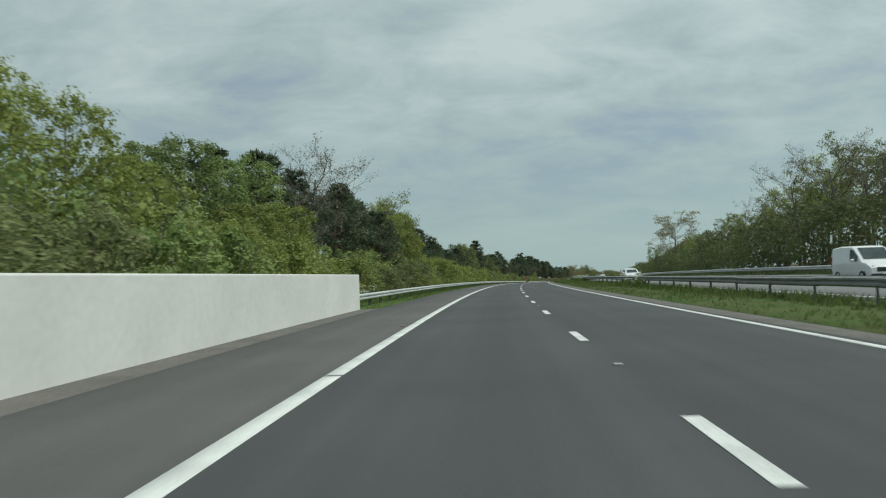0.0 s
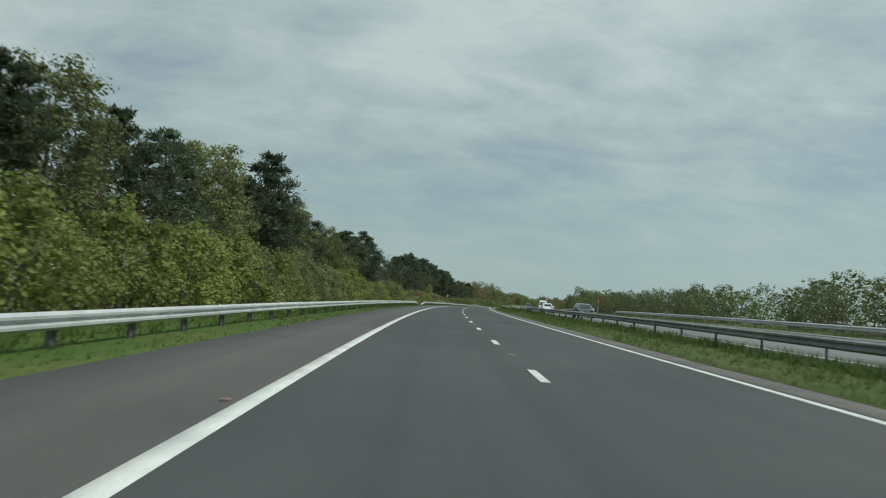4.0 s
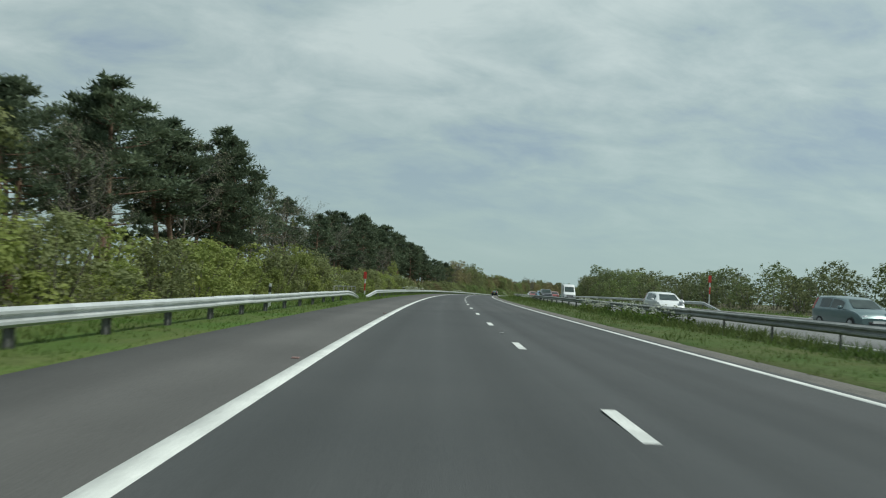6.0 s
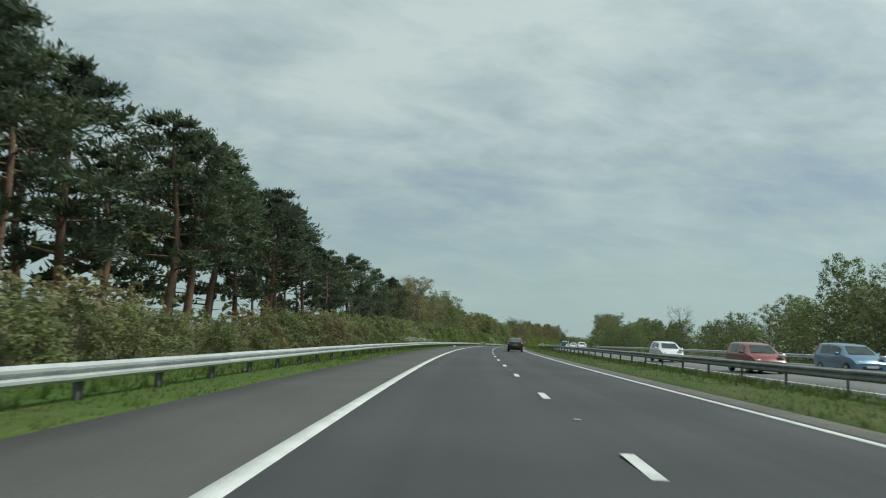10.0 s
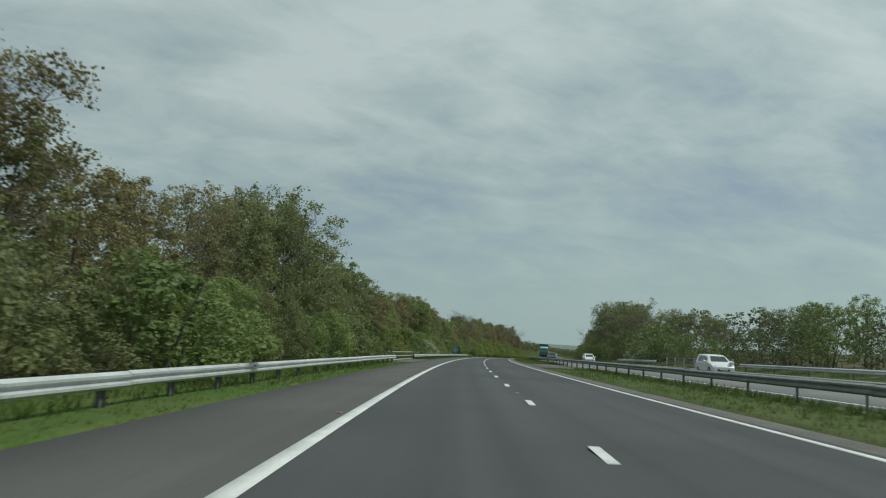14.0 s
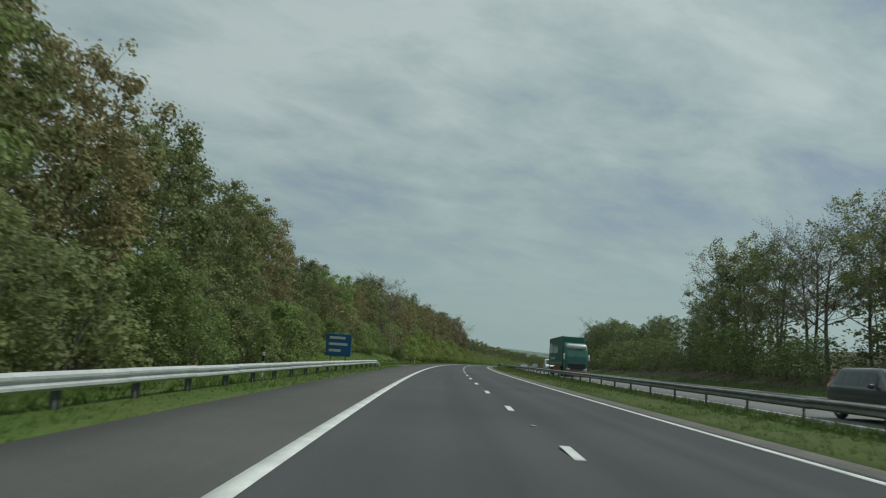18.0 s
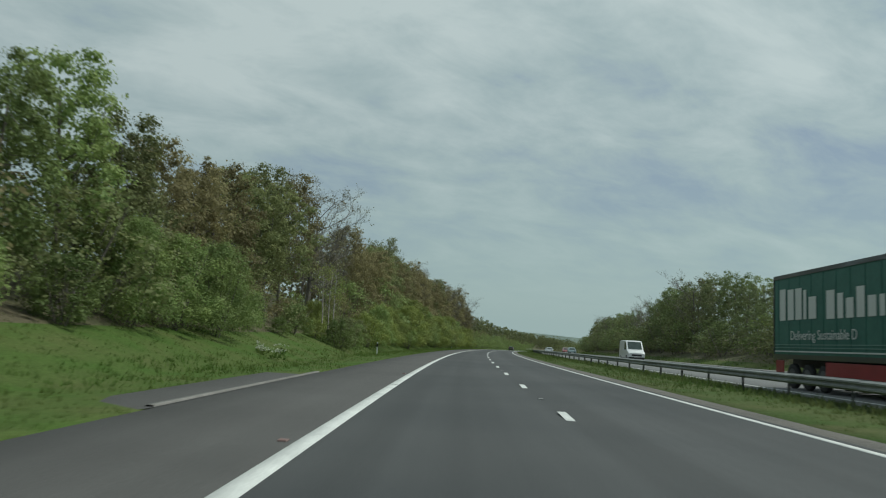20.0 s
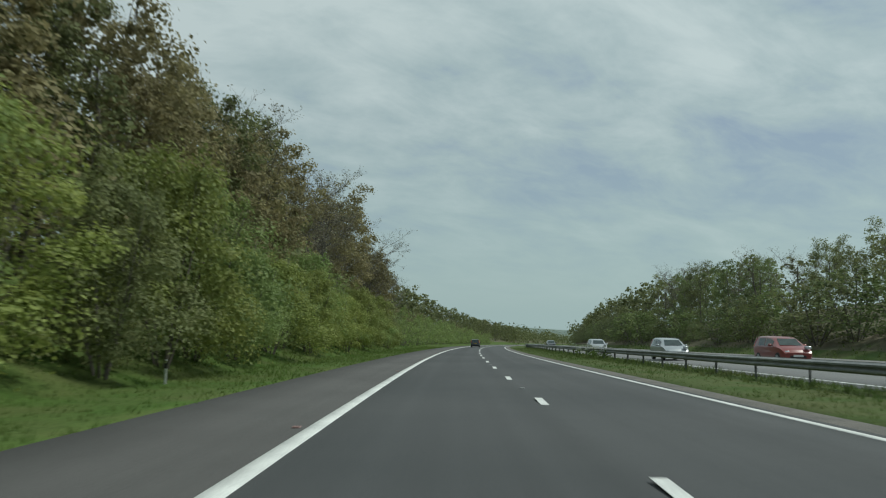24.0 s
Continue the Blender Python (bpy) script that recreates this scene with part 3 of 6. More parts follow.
for k, (s, o, w, l) in enumerate(((260.5, -2.7, 1.5, 0.9), (268.0, -3.4, 0.7, 1.5), (118.0, -3.6, 0.9, 1.1), (432.0, -3.2, 0.6, 2.5), (331.0, -3.7, 1.0, 0.8))):
    b = Build()
    ring = [spot(s + l * math.sin(a) * (0.8 + 0.3 * math.sin(3 * a + k)), o + w * math.cos(a) * (0.8 + 0.25 * math.cos(2 * a + k)) * 0.5, 0.004)
            for a in (j * math.pi / 9 for j in range(18))]
    b.face(ring)
    thing("tar_patch", "dark tar repair on the hard shoulder", "road patch", kind="structure", data=b.mesh("tar_patch", [M_PATCH]))

# ---- railing of the bridge beyond the far carriageway ----
far_rail = thing("bridge_railing", "pale steel railing with three rails beside the far carriageway", "railing", place(564, 25.6, 0))
inv = far_rail.matrix_basis.inverted()
FENCE_S = [550, 554.4, 558.8, 563.2, 567.6, 572.0, 576.4]
for h, name in ((1.46, "top_rail"), (1.12, "middle_rail"), (0.78, "lower_rail")):
    b = Build()
    b.loft([[inv @ spot(s, 25.6 + x, h + z) for x, z in ((0.025, -0.03), (0.025, 0.03), (-0.025, 0.03), (-0.025, -0.03))] for s in FENCE_S])
    part(name, b.mesh(name, [M_RAIL_DARK]), far_rail)
b = Build()
b.box((-0.06, -0.07, 0.1), (0.06, 0.07, 1.52), bevel=0.012)
pm = b.mesh("post", [M_RAIL])
for s in FENCE_S:
    part("post", pm, far_rail, m=inv @ place(s, 25.6, 0))

# ---- tubular handrail behind the gap in the barrier ----
fence = thing("handrail_fence", "grey tubular steel handrail fence in the grass", "fence", place(273.4, -8.6, 0))
inv = fence.matrix_basis.inverted()
FS = [267.4, 269.8, 272.2, 274.6, 277.0, 279.4]
for h, name in ((0.76, "top_rail"), (0.30, "middle_rail")):
    b = Build()
    b.tube([inv @ spot(s, -8.6, h) for s in FS], [0.028] * 6, 8)
    part(name, b.mesh(name, [M_RAIL_DARK], True), fence)
for s in FS:
    b = Build()
    b.tube([inv @ spot(s, -8.6, -0.3), inv @ spot(s, -8.6, 0.76)], [0.028, 0.028], 8)
    part("post", b.mesh("post", [M_RAIL_DARK], True), fence)

# ---- marker posts, red boards and a sign ----


def marker(s, o, lean=0.0, colour=None, group="verge marker posts"):
    root = thing("marker_post", "slim white plastic verge marker with a dark top band", "marker post", place(s, o, land(s, o), tilt=lean, size=0.66 if s > 800 else 1.0), group=group)
    b = Build()
    b.box((-0.05, -0.02, -0.1), (0.05, 0.02, 0.98), bevel=0.012)
    body = part("stem", b.mesh("stem", [M_POSTWHITE]), root)
    b = Build()
    b.box((-0.052, -0.024, 0.62), (0.052, 0.024, 0.86), bevel=0.008)
    part("band", b.mesh("band", [colour or M_INK]), root, "dark reflector band")


for s, o, lean in ((240.3, -7.0, 0), (312.1, -7.0, 0.03), (313.6, -7.0, 0.02), (343.6, -7.0, 0.1), (346.5, -7.2, 0.12), (478.9, -7.0, 0), (546.6, -7.1, 0), (737.4, -6.9, 0), (842.0, -7.5, 0), (640.0, -6.9, 0)):
    marker(s, o, lean, M_POSTRED if s in (343.6, 546.6) else None)
for s, o, z in ((283.0, -8.2, 0.0), (284.5, 26.3, 1.0)):
    root = thing("hazard_marker", "tall white post with red reflective boards", "marker post", place(s, o, land(s, o)), group="red and white marker posts")
    b = Build()
    b.box((-0.06, -0.04, -0.2), (0.06, 0.04, 2.3 + z), bevel=0.01)
    part("stem", b.mesh("stem", [M_POSTWHITE]), root)
    b = Build()
    b.box((-0.17, -0.06, 1.62 + z), (0.13, -0.042, 2.32 + z), bevel=0.006)
    part("upper_board", b.mesh("upper_board", [M_POSTRED]), root)
    b = Build()
    b.box((-0.07, -0.06, 0.45 + z), (0.07, -0.042, 1.15 + z), bevel=0.006)
    part("lower_board", b.mesh("lower_board", [M_POSTRED]), root)
sign = thing("road_sign", "blue motorway sign board on two posts in the verge", "road sign", place(670, -8.4, land(670, -8.4)))
for x in (-0.6, 0.6):
    b = Build()
    b.tube([(x, 0.06, -0.3), (x, 0.06, 2.4)], [0.045, 0.045], 8)
    part("post", b.mesh("post", [M_POST], True), sign)
b = Build()
b.box((-1.0, -0.03, 0.75), (1.0, 0.02, 2.5), bevel=0.02)
board = part("board", b.mesh("board", [M_SIGNBLUE]), sign)
for k, (x0, x1, z) in enumerate(((-0.75, 0.5, 2.1), (-0.75, 0.7, 1.6), (-0.75, 0.2, 1.1))):
    b = Build()
    b.box((x0, -0.036, z), (x1, -0.031, z + 0.2))
    part("text_bar", b.mesh("text_bar", [M_LETTER]), board)
# narrow hard standing beside the shoulder, with a pale kerb
bay = thing("hard_standing", "narrow asphalt bay beside the shoulder", "pavement", kind="structure",
            data=strip("hard_standing", [691, 692.5, 695, 699, 702.5, 704.5], [-6.0, -5.9, -4.61], lambda s, o: 0.006 if o > -4.75 - 1.2 * min(1, (s - 691) / 1.4, (704.5 - s) / 1.9) else -0.22, M_SHOULDER))
part("kerb", strip("kerb", [691.2, 694, 698, 702, 704.3], [-4.76, -4.75, -4.63, -4.62], lambda s, o: 0.035 if -4.755 < o < -4.625 else -0.02, M_CONCRETE), bay, "pale concrete kerb")

# ---- trees ----
rng = random.Random(11)
nrg = np.random.RandomState(4)


def unit(d):
    return d / (np.linalg.norm(d, axis=1)[:, None] + 1e-9)


def rand_dirs(n, up=0.0):
    d = nrg.normal(size=(n, 3))
    d[:, 2] += up
    return unit(d)


def leaf_cards(b, centres, long, wide, up=0.0, slot=0, outs=None, loose=0.42, along=None):
    """Leaves at the centres; outs: the way in which each one faces, more or less; along: the way in which its tip points."""
    n = len(centres)
    if along is not None:
        u = unit(along + nrg.normal(size=(n, 3)) * loose)
        w = unit(np.cross(u, rand_dirs(n)))
    elif outs is None:
        u = rand_dirs(n, up)
        w = unit(np.cross(u, rand_dirs(n)))
    else:
        face = unit(outs + nrg.normal(size=(n, 3)) * loose)
        u = unit(np.cross(face, rand_dirs(n)))
        w = np.cross(face, u)
    k = nrg.uniform(0.55, 1.4, (n, 1))
    b.cards(centres, u * long * k, w * wide * k, slot)


class Leafage:
    """Leaf clumps of one crown: domes of leaves that face outwards over a coarse, shady core."""

    def __init__(self):
        self.c, self.o, self.ci, self.oi = [], [], [], []

    def clump(self, p, r, count, flat=0.72, stray=0.14, lift=0.3):
        p = np.array(p)
        d = rand_dirs(count, 0.35)
        reach = nrg.uniform(0.62, 1.06, (count, 1))
        far = nrg.random_sample((count, 1)) < stray
        reach = np.where(far, nrg.uniform(1.0, 1.5, (count, 1)), reach)
        shape = np.array([r, r, r * flat])
        self.c.append(p + d * reach * shape)
        self.o.append(unit(d + np.array([0, 0, lift])))
        core = d[:max(3, count // 7)]
        self.ci.append(p + core * shape * 0.5)
        self.oi.append(core + np.array([0, 0, 0.2]))

    def into(self, b, size, core=1.5, loose=0.4, floor=None):
        core = core if size < 0.1 else 1.2
        c, ci = np.concatenate(self.c), np.concatenate(self.ci)
        if floor is not None:
            c[:, 2], ci[:, 2] = np.maximum(c[:, 2], floor), np.maximum(ci[:, 2], floor + 0.07)
        leaf_cards(b, c, size, size * 0.62, outs=np.concatenate(self.o), loose=loose)
        leaf_cards(b, ci, size * core, size * core * 0.8, outs=np.concatenate(self.oi))
        return c


def pine_meshes(h, spread, count, per_pad, lean, long=0.17, wide=0.042, start=0.34):
    t, c = Build(), Build()
    zs = np.linspace(-0.4, h * 0.96, 9)
    axis = [(lean * (z / h) ** 2 + 0.14 * math.sin(z * 0.7 + lean * 5), 0.12 * math.sin(z * 0.5 + 2), z) for z in zs]
    on_axis = lambda z: Vector((float(np.interp(z, zs, [p[0] for p in axis])), float(np.interp(z, zs, [p[1] for p in axis])), z))
    t.tube(axis, [0.21 * (1 - 0.86 * i / 8) + 0.015 for i in range(9)], 7)
    # dead stubs below the crown
    for i in range(7):
        z, a = h * rng.uniform(0.16, start), rng.uniform(0, 6.28)
        p = on_axis(z)
        t.tube([p, p + Vector((math.cos(a), math.sin(a), rng.uniform(-0.2, 0.3))) * rng.uniform(0.4, 1.3)], [0.025, 0.006], 3, caps=False)
    cents, tips, inner = [], [], []

    def pad(p, r, d, n):
        q = nrg.normal(size=(n, 3)) * np.array([r * 0.48, r * 0.48, r * 0.3])
        q = np.clip(q, -r * 1.15, r * 1.15)
        q[:, 2] += 0.16 * r - 0.25 * (q[:, 0] ** 2 + q[:, 1] ** 2) / max(r, 0.1)
        cents.append(q + np.array([p.x, p.y, p.z + 0.1]))
        tips.append(unit(q * np.array([1.0, 1.0, 0.8]) / r + np.array([d.x * 0.35, d.y * 0.35, 0.75])))
        q = nrg.normal(size=(max(4, n // 6), 3)) * np.array([r * 0.42, r * 0.42, r * 0.10])
        inner.append(q + np.array([p.x, p.y, p.z + 0.06]))

    for i in range(count):
        u = (i + rng.uniform(0.1, 0.9)) / count
        z = h * (start + (0.97 - start) * u)
        wide_here = np.interp(u, [0, 0.2, 0.5, 0.75, 0.92, 1.0], [0.7, 1.0, 0.92, 0.64, 0.36, 0.12])
        reach = spread * float(wide_here) * rng.uniform(0.55, 1.18)
        a = i * 2.4 + rng.uniform(-0.6, 0.6)
        d = Vector((math.cos(a), math.sin(a), 0))
        root = on_axis(z)
        sag = rng.uniform(-0.10, 0.10) * reach * (1 - u)
        rise = reach * (0.10 + 0.42 * u) * rng.uniform(0.7, 1.3)
        mid = root + d * reach * 0.55 + Vector((0, 0, sag + rise * 0.35))
        tip = root + d * reach + Vector((0, 0, sag + rise))
        t.tube([root, mid, tip], [0.055 * (1.25 - u), 0.034 * (1.25 - u), 0.010], 4, caps=False)
        side = Vector((-d.y, d.x, 0))
        pad(tip, 0.30 + 0.20 * reach * rng.uniform(0.8, 1.2), d, per_pad)
        pad(mid.lerp(tip, 0.5), 0.32 + 0.20 * reach * rng.uniform(0.8, 1.2), d, per_pad)
        for sgn in (-1, 1):
            if reach > 1.0:
                f = rng.uniform(0.35, 0.85)
                p0 = root.lerp(tip, f)
                p1 = p0 + (side * sgn * 0.42 + d * 0.25) * reach * rng.uniform(0.6, 1.0) + Vector((0, 0, 0.12 * reach))
                t.tube([p0, p1], [0.02, 0.007], 3, caps=False)
                pad(p1, 0.26 + 0.17 * reach * rng.uniform(0.8, 1.2), d + side * sgn, int(per_pad * 0.8))
    top = on_axis(h * 0.97)
    for k in range(5):
        pad(top + Vector((rng.uniform(-0.35, 0.35), rng.uniform(-0.35, 0.35), -0.28 * k)), 0.34, Vector((0, 0, 0)), per_pad // 2)
    leaf_cards(c, np.concatenate(cents), long, wide, along=np.concatenate(tips), loose=0.38)
    leaf_cards(c, np.concatenate(inner), long * 1.3, long * 0.75, outs=np.tile([[0.0, 0, 1.0]], (sum(len(q) for q in inner), 1)), loose=0.35)
    return t, c


def limbs_of(t, h, spread, count, base, tips, thick=0.16, twigs=3):
    pts = [(0.15 * math.sin(z * 0.6 + base), 0.15 * math.sin(z * 0.45 + 2 * base), z) for z in np.linspace(-0.4, h * 0.8, 7)]
    t.tube(pts, [thick * (1 - 0.8 * i / 6) for i in range(7)], 7)
    for i in range(count):
        u = 0.25 + 0.7 * (i + rng.random()) / count
        z = h * 0.8 * u
        a = i * 2.4 + rng.uniform(-0.6, 0.6)
        reach = spread * (1.05 - 0.55 * u) * rng.uniform(0.7, 1.15)
        start = Vector((0.15 * math.sin(z * 0.6 + base), 0.15 * math.sin(z * 0.45 + 2 * base), z))
        end = start + Vector((math.cos(a) * reach, math.sin(a) * reach, reach * rng.uniform(0.45, 1.1)))
        end.z = min(end.z, h * rng.uniform(0.86, 1.0))
        mid = start.lerp(end, 0.5) + Vector((0, 0, -0.1 * reach))
        jig = lambda: Vector((rng.uniform(-1, 1), rng.uniform(-1, 1), rng.uniform(-0.6, 0.6))) * reach * 0.09
        t.tube([start, start.lerp(mid, 0.5) + jig() * 0.6, mid, mid.lerp(end, 0.5) + jig(), end], [thick * 0.4 * (1.2 - u), thick * 0.33 * (1.2 - u), thick * 0.24 * (1.2 - u), thick * 0.13 * (1.2 - u), 0.01], 4, caps=False)
        tips.append(end)
        tips.append(mid.lerp(end, 0.4))
        for k in range(twigs):
            e = mid.lerp(end, rng.random()) + Vector((rng.uniform(-1, 1), rng.uniform(-1, 1), rng.uniform(-0.1, 1.0))) * spread * 0.33
            t.tube([mid.lerp(end, rng.uniform(0, 0.7)), e], [0.022, 0.006], 3, caps=False)
            tips.append(e)


def broad_meshes(h, spread, count, blobs, per_blob, low=0.16, size=0.11):
    """A broadleaf tree: limbs, and leaf clumps set apart over a lobed crown."""
    t, c, tips = Build(), Build(), []
    limbs_of(t, h, spread, count, rng.random() * 6, tips)
    leaf = Leafage()
    lobes = [rng.uniform(0, 6.28) for k in range(3)]
    for i in range(blobs):
        u = (i + rng.random()) / blobs
        a = i * 2.39996 + rng.uniform(-0.35, 0.35)
        lobe = 1 + 0.20 * math.sin(2 * a + lobes[0] + 2 * u) + 0.16 * math.sin(3 * a + lobes[1] - 3 * u) + 0.12 * math.sin(9 * u + lobes[2])
        q = spread * math.sin(math.pi * (0.17 + 0.74 * u)) ** 0.65 * lobe * rng.uniform(0.6, 1.0)
        p = (math.cos(a) * q, math.sin(a) * q, h * (low + (0.92 - low) * u))
        r = spread * rng.uniform(0.17, 0.33) * (1.1 - 0.3 * u)
        leaf.clump(p, r, int(per_blob * (0.5 + 2.2 * r / spread)))
    for p in tips:
        if p.z > h * 0.5 and rng.random() < 0.55:
            leaf.clump(p, spread * rng.uniform(0.07, 0.14), per_blob // 4, stray=0.4)
    for i in range(blobs // 3):
        u = rng.random()
        a, q = rng.uniform(0, 6.28), spread * 0.38 * rng.random()
        leaf.clump((math.cos(a) * q, math.sin(a) * q, h * (low + 0.05 + (0.8 - low) * u)), spread * 0.3, per_blob // 3)
    leaf.into(c, size)
    return t, c


def bare_meshes(h, spread, buds, size=0.05, sprays=0):
    """An open tree: limbs that fork down to fine twigs, thinly strewn with buds or with small sprays of leaves."""
    t, c, ends = Build(), Build(), []
    lean = rng.uniform(-0.5, 0.5)

    def grow(start, way, long, thick, level):
        """One bent limb and the smaller ones that leave it."""
        kink = Vector((rng.uniform(-1, 1), rng.uniform(-1, 1), rng.uniform(-0.3, 0.7))) * 0.22
        mid = start + way * long * 0.5
        end = mid + (way + kink + Vector((0, 0, 0.14))).normalized() * long * 0.5
        tip = max(0.004, thick * 0.45)
        t.tube([start, mid, end], [thick, thick * 0.72, tip], 5 if level == 0 else 3, caps=False)
        if level == 3:
            ends.append(np.array(end))
            ends.append(np.array(mid))
            return
        for k in range(4 if level < 2 else 5):
            f = 0.35 + 0.65 * (k + 1) / (4 if level < 2 else 5)
            p = start.lerp(mid, f * 2) if f < 0.5 else mid.lerp(end, f * 2 - 1)
            side = Vector((rng.uniform(-1, 1), rng.uniform(-1, 1), rng.uniform(-0.35, 0.9))).normalized()
            grow(p, (way * 0.75 + side * 0.85).normalized(), long * rng.uniform(0.42, 0.66), max(0.005, thick * 0.5), level + 1)

    zs = np.linspace(-0.4, h * 0.72, 6)
    axis = [Vector((lean * (z / h) ** 2 + 0.12 * math.sin(z * 0.6), 0.12 * math.sin(z * 0.45 + 2), z)) for z in zs]
    t.tube(axis, [0.13 * (1 - 0.7 * i / 5) for i in range(6)], 7, caps=False)
    for i in range(13):
        u = 0.36 + 0.64 * (i + rng.random()) / 13
        a = i * 2.4 + rng.uniform(-0.5, 0.5)
        p = axis[0].lerp(axis[-1], u)
        p.x, p.y = float(np.interp(p.z, zs, [q.x for q in axis])), float(np.interp(p.z, zs, [q.y for q in axis]))
        steep = rng.uniform(0.35, 0.8) + 0.8 * max(0, u - 0.6)
        way = Vector((math.cos(a), math.sin(a), steep)).normalized()
        grow(p, way, min(spread * 0.72 * rng.uniform(0.75, 1.15), (h * 1.02 - p.z) / max(0.2, way.z)), 0.046 * (1.25 - 0.6 * u), 0)
    ends = np.array(ends)
    fit = h / max(p[2] for p in t.v)
    t.v = [(p[0], p[1], p[2] * fit) for p in t.v]
    ends[:, 2] *= fit
    if sprays:
        pick = ends[nrg.randint(0, len(ends), sprays)]
        cents = np.repeat(pick, buds // sprays, 0)
        cents = cents + nrg.normal(size=cents.shape) * np.array([0.18, 0.18, 0.12])
    else:
        cents = ends[nrg.randint(0, len(ends), buds)] + nrg.normal(size=(buds, 3)) * 0.09
    leaf_cards(c, cents, size, size * 0.7, up=0.4)
    return t, c


def shrub_mesh(h, spread, blobs, per_blob, mats, size=0.075, flowers=0):
    """Stems, foliage and, where it flowers, the blossom of a shrub."""
    b, leafs, bloom = Build(), Build(), Build()
    for i in range(7):
        a = i * 0.9 + rng.random()
        b.tube([(0.1 * math.cos(a), 0.1 * math.sin(a), -0.2), (spread * 0.35 * math.cos(a), spread * 0.35 * math.sin(a), h * 0.4),
                (spread * 0.6 * math.cos(a), spread * 0.6 * math.sin(a), h * 0.8)], [0.035, 0.022, 0.006], 4, caps=False)
    leaf = Leafage()
    lobes = [rng.uniform(0, 6.28) for k in range(3)]
    for i in range(blobs):
        u = (i + rng.random()) / blobs
        a = i * 2.39996 + rng.uniform(-0.4, 0.4)
        lobe = 1 + 0.24 * math.sin(2 * a + lobes[0] + 4 * u) + 0.2 * math.sin(3 * a + lobes[1] - 5 * u)
        q = spread * (1.0 - 0.75 * u ** 1.8) * min(1.0, 0.7 + 1.6 * u) * lobe * rng.uniform(0.62, 1.0)
        r = spread * rng.uniform(0.15, 0.42) * (1.1 - 0.35 * u)
        leaf.clump((math.cos(a) * q, math.sin(a) * q, h * (0.10 + 0.80 * u)), r, int(per_blob * (0.45 + 1.9 * r / spread)), flat=0.8, lift=0.35)
    # long shoots that stand out of the top
    for i in range(blobs // 3):
        a, q = rng.uniform(0, 6.28), spread * 0.7 * math.sqrt(rng.random())
        z = h * (0.95 - 0.45 * (q / spread) ** 2) * rng.uniform(0.9, 1.08)
        p = Vector((math.cos(a) * q, math.sin(a) * q, z))
        b.tube([p * 0.7, p], [0.012, 0.004], 3, caps=False)
        leaf.clump(p, spread * 0.09, per_blob // 6, flat=1.6, stray=0.3)
    for i in range(blobs // 3):
        a, q = rng.uniform(0, 6.28), spread * 0.4 * rng.random()
        leaf.clump((math.cos(a) * q, math.sin(a) * q, h * rng.uniform(0.1, 0.7)), spread * 0.3, per_blob // 3)
    cents = leaf.into(leafs, size, floor=0.03)
    if flowers:
        sel = np.tile(cents, (4, 1))
        sel = (sel + nrg.normal(size=sel.shape) * 0.05)[nrg.permutation(len(sel))[:flowers]] * np.array([1.05, 1.05, 1.03])
        leaf_cards(bloom, sel, 0.06, 0.055)
    made = [("stem", b.mesh("stem", [mats[1]])), ("foliage", leafs.mesh("foliage", [mats[0]]))]
    return made + ([("blossom", bloom.mesh("blossom", [mats[2]]))] if flowers else [])


KINDS = {}


def kind_of(key, name, label, meshes, bark, leafmat, h, category="tree", group="roadside trees"):
    t, c = meshes
    KINDS.setdefault(key, []).append((name, label, t.mesh("trunk", [bark], True), c.mesh("crown", [leafmat]), h, category, group))


for i in range(6):
    kind_of("pine", "pine_tree", "tall dark scots pine with layered branches", pine_meshes(11, rng.uniform(1.9, 2.6), 27, 64, rng.uniform(-0.7, 0.7), start=(0.34, 0.5, 0.26, 0.42, 0.3, 0.46)[i]), M_PINEBARK, M_PINE, 11)
for key, mat, label in (("green", M_GREEN, "fresh green broadleaf tree in spring leaf"), ("lime", M_LIME, "yellow-green young tree in spring leaf"),
                        ("olive", M_OLIVE, "olive green broadleaf tree in the wood edge"), ("brown", M_BROWN, "bronze budding oak in the wood edge")):
    for i in range(3):
        kind_of(key, "broadleaf_tree", label, broad_meshes(10, rng.uniform(2.3, 2.9), 11, 60, 125, low=(0.14, 0.26, 0.2)[i], size=0.084), M_BIRCH if key == "lime" and i == 1 else M_BARK, mat, 10)
for i in range(3):
    kind_of("bare", "bare_tree", "thinly budding grey tree with open twigs", bare_meshes(10, rng.uniform(2.6, 3.2), 1500), M_BARK, M_BUD, 10)
for key, mat, label in (("thin", M_BROWN, "thinly leaved oak with bronze spring leaves and visible twigs"), ("thin_olive", M_OLIVE, "thinly leaved tree with visible grey branches"), ("thin_lime", M_LIME, "slender young tree with thin yellow-green leaves")):
    for i in range(2):
        kind_of(key, "broadleaf_tree", label, bare_meshes(10, rng.uniform(2.8, 3.2), 5600, 0.075, sprays=560), M_BARK, mat, 10)
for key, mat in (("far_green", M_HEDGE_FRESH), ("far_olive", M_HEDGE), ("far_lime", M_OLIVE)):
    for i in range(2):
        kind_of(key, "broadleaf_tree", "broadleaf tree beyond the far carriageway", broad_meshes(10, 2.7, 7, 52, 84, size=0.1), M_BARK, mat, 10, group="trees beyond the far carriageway")
